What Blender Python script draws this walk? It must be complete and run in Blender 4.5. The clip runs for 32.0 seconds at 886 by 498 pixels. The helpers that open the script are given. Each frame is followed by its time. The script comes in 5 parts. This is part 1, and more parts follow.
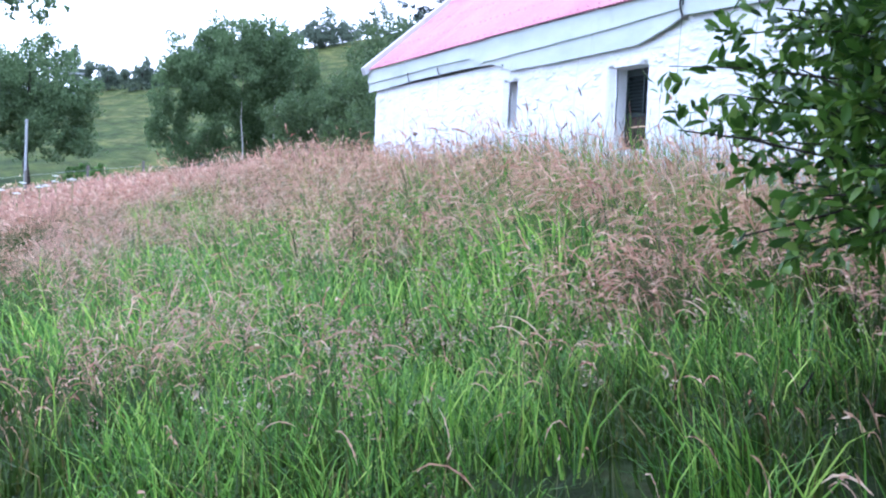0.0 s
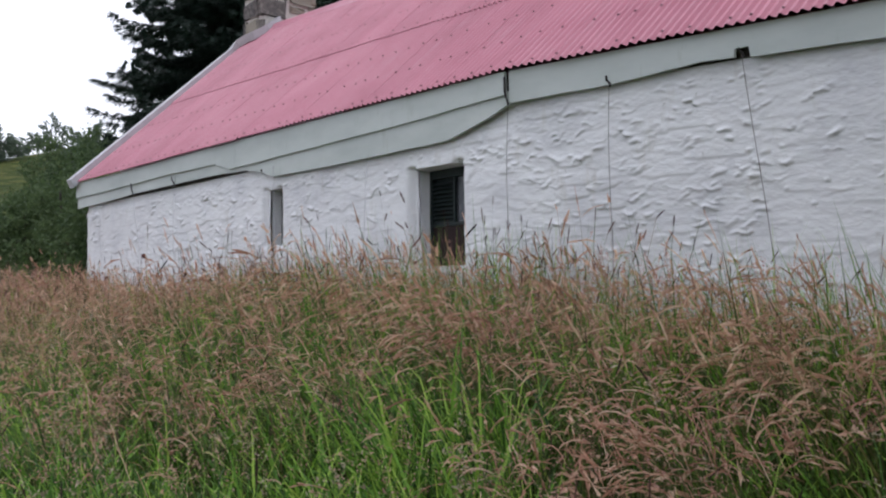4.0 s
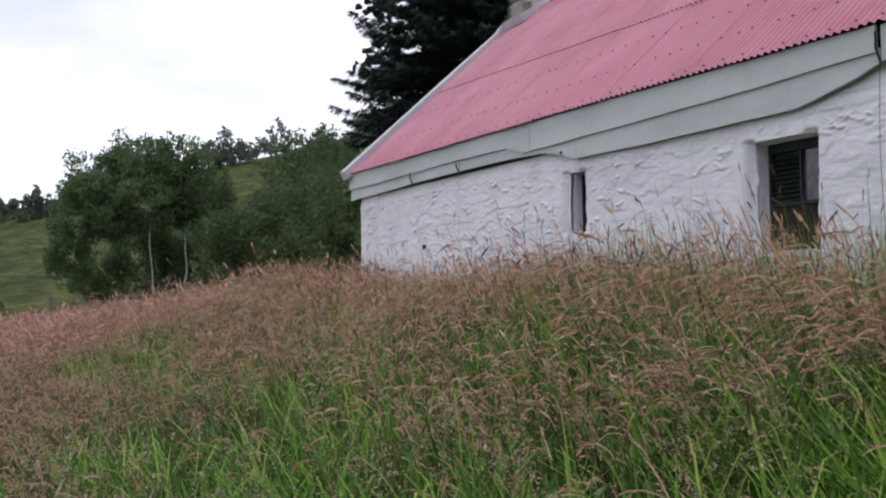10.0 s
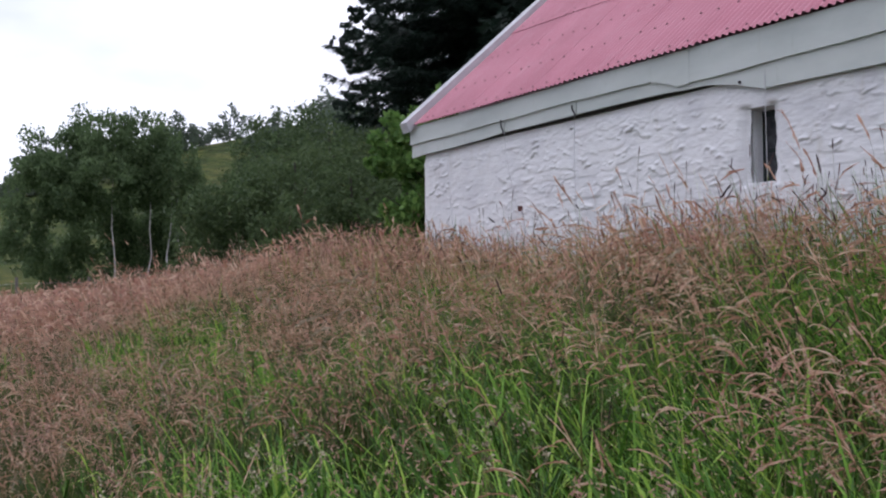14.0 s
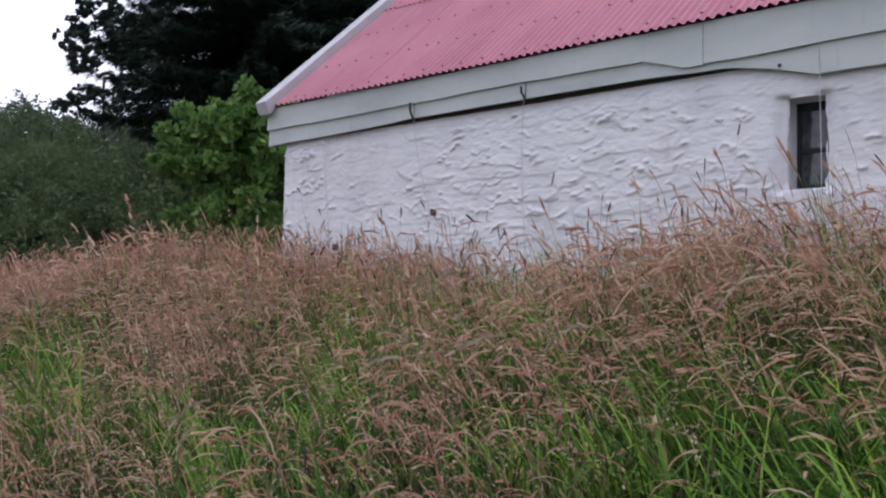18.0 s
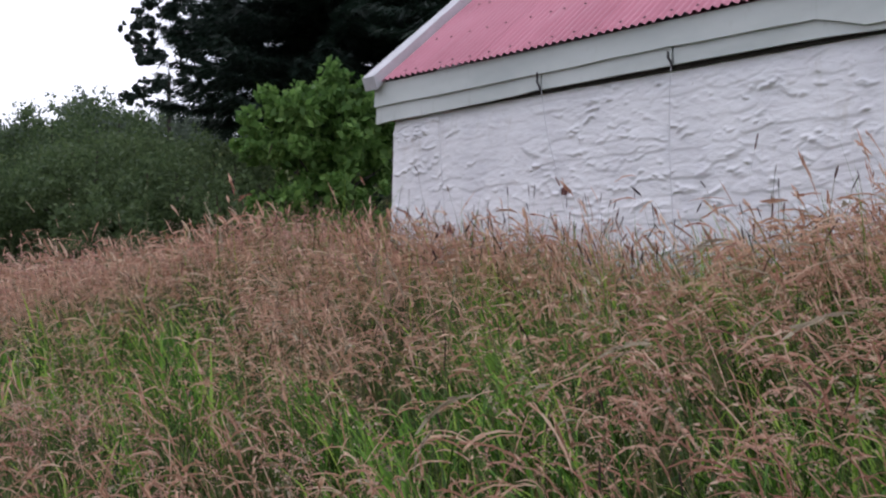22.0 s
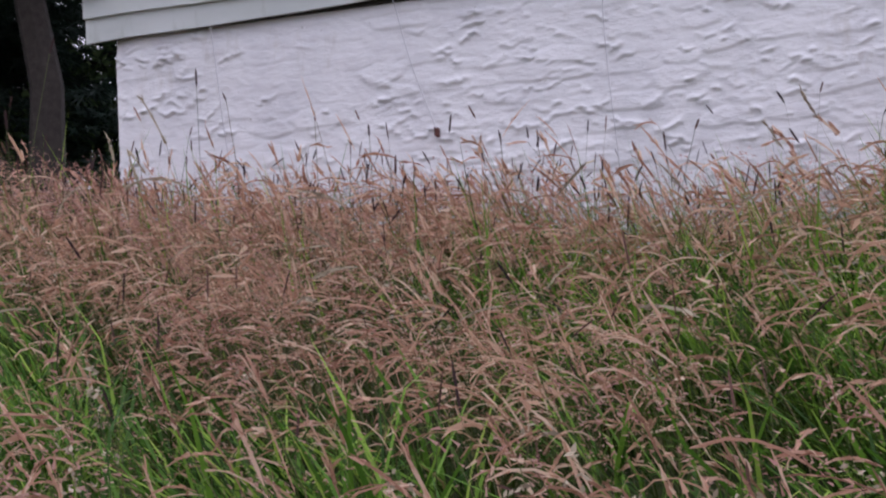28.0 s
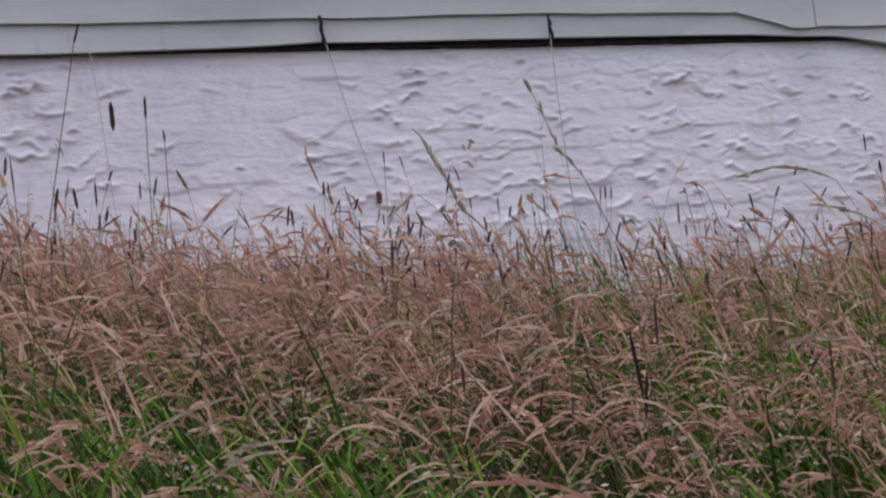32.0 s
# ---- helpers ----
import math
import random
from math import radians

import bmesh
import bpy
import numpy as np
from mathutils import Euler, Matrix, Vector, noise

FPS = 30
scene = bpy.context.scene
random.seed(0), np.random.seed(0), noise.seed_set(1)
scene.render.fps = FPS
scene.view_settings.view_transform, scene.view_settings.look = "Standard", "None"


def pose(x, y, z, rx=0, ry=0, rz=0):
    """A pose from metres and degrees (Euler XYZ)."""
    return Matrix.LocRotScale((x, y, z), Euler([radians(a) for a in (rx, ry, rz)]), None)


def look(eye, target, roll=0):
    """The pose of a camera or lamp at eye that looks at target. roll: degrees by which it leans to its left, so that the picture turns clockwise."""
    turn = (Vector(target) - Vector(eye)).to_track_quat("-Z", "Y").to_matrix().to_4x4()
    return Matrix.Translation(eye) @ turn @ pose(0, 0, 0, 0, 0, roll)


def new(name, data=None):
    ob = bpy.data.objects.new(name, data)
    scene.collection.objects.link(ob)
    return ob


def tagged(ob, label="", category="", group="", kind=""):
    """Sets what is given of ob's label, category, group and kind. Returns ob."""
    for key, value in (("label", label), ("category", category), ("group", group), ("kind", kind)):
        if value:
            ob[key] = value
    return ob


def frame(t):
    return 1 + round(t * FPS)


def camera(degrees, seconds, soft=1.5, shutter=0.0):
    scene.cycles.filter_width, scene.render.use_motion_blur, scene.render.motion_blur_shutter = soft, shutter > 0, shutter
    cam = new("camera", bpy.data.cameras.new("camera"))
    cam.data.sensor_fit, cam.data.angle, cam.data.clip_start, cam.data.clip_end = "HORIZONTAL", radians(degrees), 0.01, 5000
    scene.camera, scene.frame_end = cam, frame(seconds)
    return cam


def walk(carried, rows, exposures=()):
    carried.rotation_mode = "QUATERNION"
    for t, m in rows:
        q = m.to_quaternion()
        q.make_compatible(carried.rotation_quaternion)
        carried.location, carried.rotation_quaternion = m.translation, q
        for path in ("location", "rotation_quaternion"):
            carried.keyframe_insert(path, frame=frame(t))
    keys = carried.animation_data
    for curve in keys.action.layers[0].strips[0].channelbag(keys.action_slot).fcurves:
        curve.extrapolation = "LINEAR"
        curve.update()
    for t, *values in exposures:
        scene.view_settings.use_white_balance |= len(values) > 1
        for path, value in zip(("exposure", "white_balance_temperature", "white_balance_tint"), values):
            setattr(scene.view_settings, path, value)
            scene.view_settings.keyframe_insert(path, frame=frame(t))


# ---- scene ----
# x runs along the front wall of the cottage, y points away from the walker, z is up
FOV = 43.79
# seconds, eye x y z, heading, tilt, lean
PATH = [
    (0, 18.440, -6.222, 0.813, 67.46, -2.71, -2.72),
    (1, 17.955, -6.273, 0.830, 66.60, -1.96, 0.09),
    (1.5, 17.550, -6.272, 0.847, 62.26, -1.71, -0.12),
    (2, 17.169, -6.233, 0.872, 56.72, -0.53, 1.21),
    (2.5, 16.790, -6.150, 0.901, 54.75, 0.77, 0.09),
    (4.5, 15.682, -5.933, 1.035, 50.10, 5.17, 0.88),
    (5, 15.591, -6.016, 1.063, 49.24, 9.15, 0.56),
    (5.5, 15.578, -6.047, 1.084, 48.27, 11.82, 0.78),
    (6, 15.578, -6.059, 1.101, 47.70, 11.43, 0.56),
    (6.5, 15.579, -5.990, 1.114, 47.75, 10.88, 0.46),
    (7, 15.567, -5.957, 1.121, 47.83, 8.84, 0.95),
    (7.5, 15.524, -5.989, 1.120, 47.92, 5.16, 1.02),
    (8, 15.459, -6.023, 1.108, 47.64, 2.83, -0.08),
    (8.5, 15.302, -6.087, 1.085, 45.55, 2.77, 0.16),
    (9, 15.184, -6.168, 1.052, 54.03, 2.17, -0.04),
    (9.5, 14.935, -6.265, 1.009, 61.50, 3.68, 0.22),
    (10, 14.648, -6.330, 0.962, 62.28, 3.22, 0.60),
    (10.5, 14.373, -6.426, 0.914, 65.27, 3.28, 1.51),
    (11, 14.057, -6.541, 0.871, 64.78, 3.38, 0.74),
    (11.5, 13.751, -6.613, 0.835, 63.09, 3.76, -0.03),
    (12, 13.332, -6.667, 0.809, 62.70, 4.51, 1.38),
    (12.5, 12.930, -6.648, 0.794, 62.51, 3.70, 0.25),
    (13, 12.495, -6.601, 0.788, 57.57, 4.02, 0.23),
    (13.5, 12.118, -6.610, 0.786, 59.26, 3.48, 2.25),
    (14, 11.724, -6.630, 0.787, 59.46, 2.80, 0.22),
    (14.5, 11.302, -6.610, 0.787, 54.98, 3.39, 0.26),
    (15, 10.885, -6.572, 0.785, 55.01, 6.62, 1.52),
    (15.5, 10.513, -6.570, 0.781, 54.90, 3.47, -0.80),
    (17.5, 8.942, -6.766, 0.749, 44.29, 4.59, -0.02),
    (18, 8.683, -6.746, 0.721, 43.68, 4.55, -1.44),
    (18.5, 8.432, -6.711, 0.706, 32.69, 5.27, -2.98),
    (19, 8.323, -6.617, 0.697, 16.22, 5.94, -0.82),
    (19.5, 8.185, -6.625, 0.688, 4.53, 6.54, -1.81),
    (20, 8.100, -6.682, 0.683, 2.20, 7.07, -1.83),
    (20.5, 8.103, -6.722, 0.679, 16.05, 6.82, -1.12),
    (21, 8.120, -6.616, 0.675, 30.30, 6.59, -1.48),
    (21.5, 7.929, -6.604, 0.672, 38.99, 4.72, -1.39),
    (22, 7.729, -6.648, 0.665, 46.40, 4.21, -1.59),
    (22.5, 7.463, -6.726, 0.658, 47.04, 4.26, 1.36),
    (23, 7.210, -6.747, 0.644, 47.27, 4.31, 0.01),
    (23.5, 6.968, -6.697, 0.631, 46.54, 3.49, 0.03),
    (24, 6.655, -6.664, 0.619, 48.55, 1.81, -0.77),
    (24.5, 6.288, -6.652, 0.613, 42.01, 3.97, -0.06),
    (26.5, 4.862, -6.373, 0.563, 22.67, 5.35, 1.88),
    (27, 4.487, -6.325, 0.565, 20.75, 4.15, 2.10),
    (27.5, 4.111, -6.293, 0.572, 20.06, 4.12, 1.96),
    (28, 3.757, -6.234, 0.588, 14.63, 4.45, 3.13),
    (28.5, 3.420, -6.162, 0.605, 5.67, 8.03, 4.11),
    (29, 3.038, -6.138, 0.623, -0.51, 7.84, 1.90),
    (29.5, 2.674, -6.147, 0.636, -5.27, 8.00, 4.30),
    (30, 2.496, -6.105, 0.641, -4.63, 7.74, 4.46),
    (30.5, 2.275, -5.973, 0.641, -4.13, 8.06, 5.04),
    (31, 1.941, -5.874, 0.634, -4.28, 8.06, 3.94),
    (31.5, 1.507, -5.819, 0.622, -5.92, 7.84, 3.71),
    (32, 1.224, -5.605, 0.606, -12.45, 8.77, 5.33),
]


def eye_pose(x, y, z, yaw, tilt, lean):
    a, b = radians(yaw), radians(tilt)
    way = Vector((-math.sin(a) * math.cos(b), math.cos(a) * math.cos(b), math.sin(b)))
    return look((x, y, z), Vector((x, y, z)) + way, -lean)


cam = camera(FOV, 32.0, soft=2.2)
walk(cam, [(r[0], eye_pose(*r[1:])) for r in PATH],
     exposures=[(0, 1.42, 4840, 17), (1, 1.18, 4850, 16), (2, 0.72, 5450, 13), (2.5, 0.42, 5700, 12), (4.5, -0.12, 6050, 15), (6, -0.28, 6050, 18), (8, -0.22, 6100, 19),
                (10, -0.16, 6050, 18), (15, -0.12, 5900, 19), (18, -0.15, 5880, 21), (19, -0.14, 6050, 22), (22, -0.06, 5980, 19), (24, 0.06, 5750, 19), (27, -0.04, 5850, 24), (28, -0.06, 5950, 26), (30, -0.30, 5980, 25), (32, -0.26, 5970, 26)])

# ---- sky and light: bright broken overcast ----
world = bpy.data.worlds.new("overcast_sky")
scene.world = world
world.use_nodes = True
wn, wl = world.node_tree.nodes, world.node_tree.links
wn.clear()
w_out = wn.new("ShaderNodeOutputWorld")
w_bg = wn.new("ShaderNodeBackground")
w_sky = wn.new("ShaderNodeTexSky")
w_sky.sky_type, w_sky.sun_disc = "NISHITA", False
w_sky.sun_elevation, w_sky.sun_rotation = radians(42), radians(-60)
w_scale = wn.new("ShaderNodeVectorMath")
w_scale.operation = "SCALE"
w_scale.inputs["Scale"].default_value = 0.10
w_co = wn.new("ShaderNodeTexCoord")
w_map = wn.new("ShaderNodeMapping")
w_map.inputs["Scale"].default_value = (1.6, 1.6, 4.2)
w_noise = wn.new("ShaderNodeTexNoise")
w_noise.inputs["Scale"].default_value = 1.7
w_noise.inputs["Detail"].default_value = 6.0
w_ramp = wn.new("ShaderNodeValToRGB")
w_ramp.color_ramp.elements[0].position, w_ramp.color_ramp.elements[0].color = 0.36, (1.0, 1.04, 1.16, 1)
w_ramp.color_ramp.elements[1].position, w_ramp.color_ramp.elements[1].color = 0.56, (1.42, 1.42, 1.45, 1)
w_mix = wn.new("ShaderNodeMixRGB")
w_mix.inputs["Fac"].default_value = 0.86
wl.new(w_sky.outputs[0], w_scale.inputs[0])
wl.new(w_co.outputs["Generated"], w_map.inputs["Vector"])
wl.new(w_map.outputs[0], w_noise.inputs["Vector"])
wl.new(w_noise.outputs["Fac"], w_ramp.inputs["Fac"])
wl.new(w_scale.outputs[0], w_mix.inputs[1])
wl.new(w_ramp.outputs[0], w_mix.inputs[2])
wl.new(w_mix.outputs[0], w_bg.inputs["Color"])
w_bg.inputs["Strength"].default_value = 1.0
wl.new(w_bg.outputs[0], w_out.inputs[0])

sun_data = bpy.data.lights.new("sun", "SUN")
sun_data.energy, sun_data.angle, sun_data.color = 0.8, radians(30), (1.0, 0.97, 0.93)
sun = new("sun", sun_data)
sun.matrix_world = look((-9, -4, 26), (0, 0, 0))


# ---- material helpers ----
class Mat:
    def __init__(self, name, rough=0.8, metal=0.0, spec=0.3):
        self.m = bpy.data.materials.new(name)
        self.m.use_nodes = True
        self.n, self.l = self.m.node_tree.nodes, self.m.node_tree.links
        self.b = self.n["Principled BSDF"]
        self.b.inputs["Roughness"].default_value = rough
        self.b.inputs["Metallic"].default_value = metal
        self.b.inputs["Specular IOR Level"].default_value = spec
        self.co = self.n.new("ShaderNodeTexCoord").outputs["Object"]

    def noise(self, scale, detail=4.0, rough=0.55, stretch=None):
        t = self.n.new("ShaderNodeTexNoise")
        t.inputs["Scale"].default_value, t.inputs["Detail"].default_value, t.inputs["Roughness"].default_value = scale, detail, rough
        if stretch:
            mp = self.n.new("ShaderNodeMapping")
            mp.inputs["Scale"].default_value = stretch
            self.l.new(self.co, mp.inputs["Vector"])
            self.l.new(mp.outputs[0], t.inputs["Vector"])
        else:
            self.l.new(self.co, t.inputs["Vector"])
        return t.outputs["Fac"]

    def ramp(self, fac, stops):
        r = self.n.new("ShaderNodeValToRGB")
        el = r.color_ramp.elements
        while len(el) < len(stops):
            el.new(0.5)
        for e, (p, c) in zip(el, stops):
            e.position, e.color = p, (*c, 1) if len(c) == 3 else c
        self.l.new(fac, r.inputs["Fac"])
        return r.outputs["Color"]

    def mix(self, fac, a, b, mode="MIX"):
        x = self.n.new("ShaderNodeMixRGB")
        x.blend_type = mode
        for i, v in zip(range(3), (fac, a, b)):
            if isinstance(v, (int, float)):
                x.inputs[i].default_value = v
            elif isinstance(v, tuple):
                x.inputs[i].default_value = (*v, 1)
            else:
                self.l.new(v, x.inputs[i])
        return x.outputs["Color"]

    def island(self):
        return self.n.new("ShaderNodeNewGeometry").outputs["Random Per Island"]

    def object_random(self):
        return self.n.new("ShaderNodeObjectInfo").outputs["Random"]

    def colour(self, c):
        if isinstance(c, tuple):
            self.b.inputs["Base Color"].default_value = (*c, 1)
        else:
            self.l.new(c, self.b.inputs["Base Color"])
        return self

    def bump(self, fac, strength=0.3, distance=0.01):
        bp = self.n.new("ShaderNodeBump")
        bp.inputs["Strength"].default_value, bp.inputs["Distance"].default_value = strength, distance
        self.l.new(fac, bp.inputs["Height"])
        self.l.new(bp.outputs[0], self.b.inputs["Normal"])
        return self

    def leafy(self, c, amount=0.35):
        """Lets light through thin blades and leaves."""
        self.colour(c)
        tr = self.n.new("ShaderNodeBsdfTranslucent")
        if isinstance(c, tuple):
            tr.inputs["Color"].default_value = (*c, 1)
        else:
            self.l.new(c, tr.inputs["Color"])
        mx = self.n.new("ShaderNodeMixShader")
        mx.inputs[0].default_value = amount
        self.l.new(self.b.outputs[0], mx.inputs[1])
        self.l.new(tr.outputs[0], mx.inputs[2])
        self.l.new(mx.outputs[0], self.n["Material Output"].inputs["Surface"])
        return self


def whitewash():
    k = Mat("whitewash", 0.9, spec=0.15)
    fine, big = k.noise(60, 5), k.noise(1.6, 5, 0.6)
    base = k.ramp(big, [(0.3, (0.66, 0.66, 0.675)), (0.5, (0.78, 0.78, 0.782)), (0.7, (0.83, 0.83, 0.825))])
    dirt = k.ramp(k.noise(3.2, 8, 0.7, (1.0, 1.0, 0.35)), [(0.58, (0, 0, 0)), (0.75, (1, 1, 1))])
    c = k.mix(dirt, base, (0.60, 0.58, 0.53))
    spots = k.ramp(k.noise(26, 3), [(0.70, (0, 0, 0)), (0.76, (1, 1, 1))])
    c = k.mix(spots, c, (0.52, 0.51, 0.48))
    ledge = k.mix(0.06, k.noise(9, 6, 0.62, (0.8, 1.0, 1.9)), fine)
    return k.colour(c).bump(ledge, 0.40, 0.035).m


def painted_board():
    k = Mat("grey_green_board_paint", 0.6, spec=0.3)
    c = k.ramp(k.noise(1.1, 6, 0.6, (1, 1, 3)), [(0.3, (0.46, 0.50, 0.47)), (0.55, (0.55, 0.585, 0.55)), (0.75, (0.60, 0.63, 0.60))])
    stain = k.ramp(k.noise(9, 6, 0.65, (1.0, 1, 0.25)), [(0.60, (0, 0, 0)), (0.8, (1, 1, 1))])
    c = k.mix(stain, c, (0.42, 0.45, 0.40))
    return k.colour(c).bump(k.noise(70, 4, 0.5, (0.15, 1, 1)), 0.12, 0.004).m


def roof_paint():
    k = Mat("faded_red_roof_paint", 0.46, spec=0.32)
    c = k.ramp(k.noise(0.9, 6, 0.6), [(0.3, (0.40, 0.135, 0.18)), (0.5, (0.465, 0.17, 0.22)), (0.7, (0.51, 0.205, 0.255))])
    streak = k.ramp(k.noise(5, 6, 0.65, (3.0, 0.35, 0.35)), [(0.55, (0, 0, 0)), (0.8, (1, 1, 1))])
    c = k.mix(streak, c, (0.49, 0.235, 0.275))
    rnd = k.ramp(k.object_random(), [(0.0, (0.96, 0.96, 0.96)), (1.0, (1.03, 1.03, 1.03))])
    c = k.mix(1.0, c, rnd, "MULTIPLY")
    return k.colour(c).bump(k.noise(120, 3), 0.06, 0.002).m


def plain(name, c, rough=0.8, var=0.2, scale=12.0, metal=0.0, spec=0.3, bump=0.2, dist=0.006):
    k = Mat(name, rough, metal, spec)
    lo, hi = tuple(v * (1 - var) for v in c), tuple(min(1, v * (1 + var)) for v in c)
    a, b = k.noise(scale, 6, 0.6), k.noise(scale * 7, 4)
    col = k.mix(0.3, k.ramp(a, [(0.3, lo), (0.7, hi)]), k.ramp(b, [(0.3, lo), (0.7, hi)]))
    return k.colour(col).bump(b, bump, dist).m


def stone_block():
    k = Mat("chimney_stone", 0.9, spec=0.2)
    r = k.ramp(k.object_random(), [(0.0, (0.095, 0.085, 0.085)), (0.35, (0.13, 0.115, 0.11)), (0.5, (0.27, 0.235, 0.19)), (0.8, (0.32, 0.28, 0.22)), (1.0, (0.10, 0.09, 0.088))])
    c = k.mix(k.ramp(k.noise(14, 7, 0.65), [(0.45, (0, 0, 0)), (0.75, (1, 1, 1))]), r, (0.30, 0.275, 0.24))
    return k.colour(c).bump(k.noise(40, 5), 0.6, 0.01).m


def foliage(name, dark, mid, light, through_=0.3, rough=0.6, patch=0.5):
    k = Mat(name, rough, spec=0.25)
    r = k.ramp(k.island(), [(0.0, dark), (0.55, mid), (1.0, light)])
    c = k.mix(0.35, r, k.ramp(k.noise(patch, 4), [(0.35, dark), (0.65, light)]))
    return k.leafy(c, through_).m


M_WALL, M_BOARD, M_ROOF = whitewash(), painted_board(), roof_paint()
M_COPING = plain("cement_coping", (0.52, 0.52, 0.53), 0.9, 0.15, 5)
M_STONE = stone_block()
M_MORTAR = plain("lime_mortar", (0.58, 0.54, 0.49), 0.95, 0.2, 20)
M_POT = plain("buff_clay", (0.55, 0.47, 0.33), 0.8, 0.15, 14)
M_BLACKWOOD = plain("black_green_painted_wood", (0.014, 0.022, 0.022), 0.55, 0.4, 14)
M_BROWNWOOD = plain("dark_red_brown_wood", (0.022, 0.011, 0.010), 0.7, 0.4, 14)
# paints the room's shade on sheets behind the windows; the floor uses it too
M_DARK = plain("room_shade_and_floor", (0.02, 0.02, 0.022), 0.95, 0.3, 4)
# near-black colour standing in for the shade behind the eaves boards
M_GAP = plain("eaves_gap_shade", (0.03, 0.026, 0.022), 0.95, 0.5, 30)
M_WIRE = plain("rusty_wire", (0.20, 0.18, 0.17), 0.6, 0.3, 40, 0.4)
M_IRON = plain("rusted_iron", (0.035, 0.03, 0.03), 0.7, 0.4, 40, 0.3)
M_BOLT = plain("weathered_bolt", (0.09, 0.04, 0.05), 0.6, 0.3, 40, 0.2)
M_RUST = plain("red_iron_weight", (0.14, 0.06, 0.05), 0.8, 0.4, 40, 0.1)


def glass_pane():
    k = Mat("dusty_window_glass", 0.12, spec=0.6)
    c = k.ramp(k.noise(9, 6, 0.65), [(0.3, (0.02, 0.022, 0.026)), (0.55, (0.07, 0.072, 0.08)), (0.75, (0.17, 0.165, 0.165))])
    return k.colour(c).m


M_GLASS = glass_pane()


def ground_mat():
    k = Mat("meadow_soil_and_thatch", 0.95, spec=0.1)
    near = k.ramp(k.noise(2.5, 8, 0.65), [(0.3, (0.014, 0.02, 0.007)), (0.55, (0.024, 0.04, 0.011)), (0.75, (0.05, 0.05, 0.022))])
    far = k.ramp(k.noise(0.16, 9, 0.68, (1, 1, 3)), [(0.38, (0.026, 0.044, 0.010)), (0.48, (0.050, 0.070, 0.016)), (0.62, (0.095, 0.102, 0.029))])
    tuss = k.ramp(k.noise(0.9, 6, 0.65, (0.5, 1, 1)), [(0.38, (0.45, 0.5, 0.42)), (0.55, (1.0, 1.0, 1.0)), (0.68, (1.45, 1.3, 1.2))])
    far = k.mix(1.0, far, tuss, "MULTIPLY")
    sep = k.n.new("ShaderNodeSeparateXYZ")
    k.l.new(k.co, sep.inputs[0])
    f = k.n.new("ShaderNodeMapRange")
    f.inputs["From Min"].default_value, f.inputs["From Max"].default_value = -24, -36
    k.l.new(sep.outputs["X"], f.inputs["Value"])
    return k.colour(k.mix(f.outputs[0], near, far)).bump(k.noise(1.2, 8, 0.7), 0.8, 0.25).m


# ---- mesh helpers ----
def mesh_from(name, verts, faces, mat, smooth=False):
    """verts (N,3) array; faces (M,3) or (M,4) array."""
    me = bpy.data.meshes.new(name)
    verts, faces = np.asarray(verts, dtype=np.float32), np.asarray(faces, dtype=np.int32)
    k = faces.shape[1]
    me.vertices.add(len(verts))
    me.vertices.foreach_set("co", verts.ravel())
    me.loops.add(faces.size)
    me.loops.foreach_set("vertex_index", faces.ravel())
    me.polygons.add(len(faces))
    me.polygons.foreach_set("loop_start", np.arange(0, faces.size, k, dtype=np.int32))
    me.polygons.foreach_set("loop_total", np.full(len(faces), k, dtype=np.int32))
    me.polygons.foreach_set("use_smooth", np.full(len(faces), smooth))
    me.update(calc_edges=True)
    me.materials.append(mat)
    return me


def part(name, bm, mat, parent=None, label="", smooth=False):
    me = bpy.data.meshes.new(name)
    if smooth:
        for f in bm.faces:
            f.smooth = True
    bm.to_mesh(me)
    bm.free()
    me.materials.append(mat)
    ob = new(name, me)
    if parent:
        ob.parent = parent
    return tagged(ob, label) if label else ob


def part_arr(name, v, f, mat, parent=None, label="", smooth=False):
    ob = new(name, mesh_from(name, v, f, mat, smooth))
    if parent:
        ob.parent = parent
    return tagged(ob, label) if label else ob


def box_bm(lo, hi, bevel=0.0, rough=0.0, seed=0, bm=None):
    bm = bm or bmesh.new()
    size = [h - l for l, h in zip(lo, hi)]
    mid = [(h + l) / 2 for l, h in zip(lo, hi)]
    r = bmesh.ops.create_cube(bm, size=1.0, matrix=Matrix.Translation(mid) @ Matrix.Diagonal((*size, 1)))
    if bevel:
        es = list({e for v in r["verts"] for e in v.link_edges})
        bmesh.ops.bevel(bm, geom=es, offset=bevel, segments=2, affect="EDGES", profile=0.6)
    if rough:
        rnd = random.Random(seed)
        for v in bm.verts:
            v.co += Vector((rnd.uniform(-1, 1), rnd.uniform(-1, 1), rnd.uniform(-1, 1))) * rough
    return bm


def tube_bm(points, radius, sides=6, bm=None, taper=None):
    bm = bm or bmesh.new()
    rings = []
    pts = [Vector(p) for p in points]
    for i, p in enumerate(pts):
        d = (pts[min(i + 1, len(pts) - 1)] - pts[max(i - 1, 0)]).normalized()
        a = d.orthogonal().normalized()
        b = d.cross(a)
        r = radius if taper is None else radius * taper[i]
        rings.append([bm.verts.new(p + (a * math.cos(2 * math.pi * k / sides) + b * math.sin(2 * math.pi * k / sides)) * r) for k in range(sides)])
    for q, w in zip(rings, rings[1:]):
        for k in range(sides):
            bm.faces.new((q[k], q[(k + 1) % sides], w[(k + 1) % sides], w[k]))
    bm.faces.new(rings[0][::-1])
    bm.faces.new(rings[-1])
    return bm


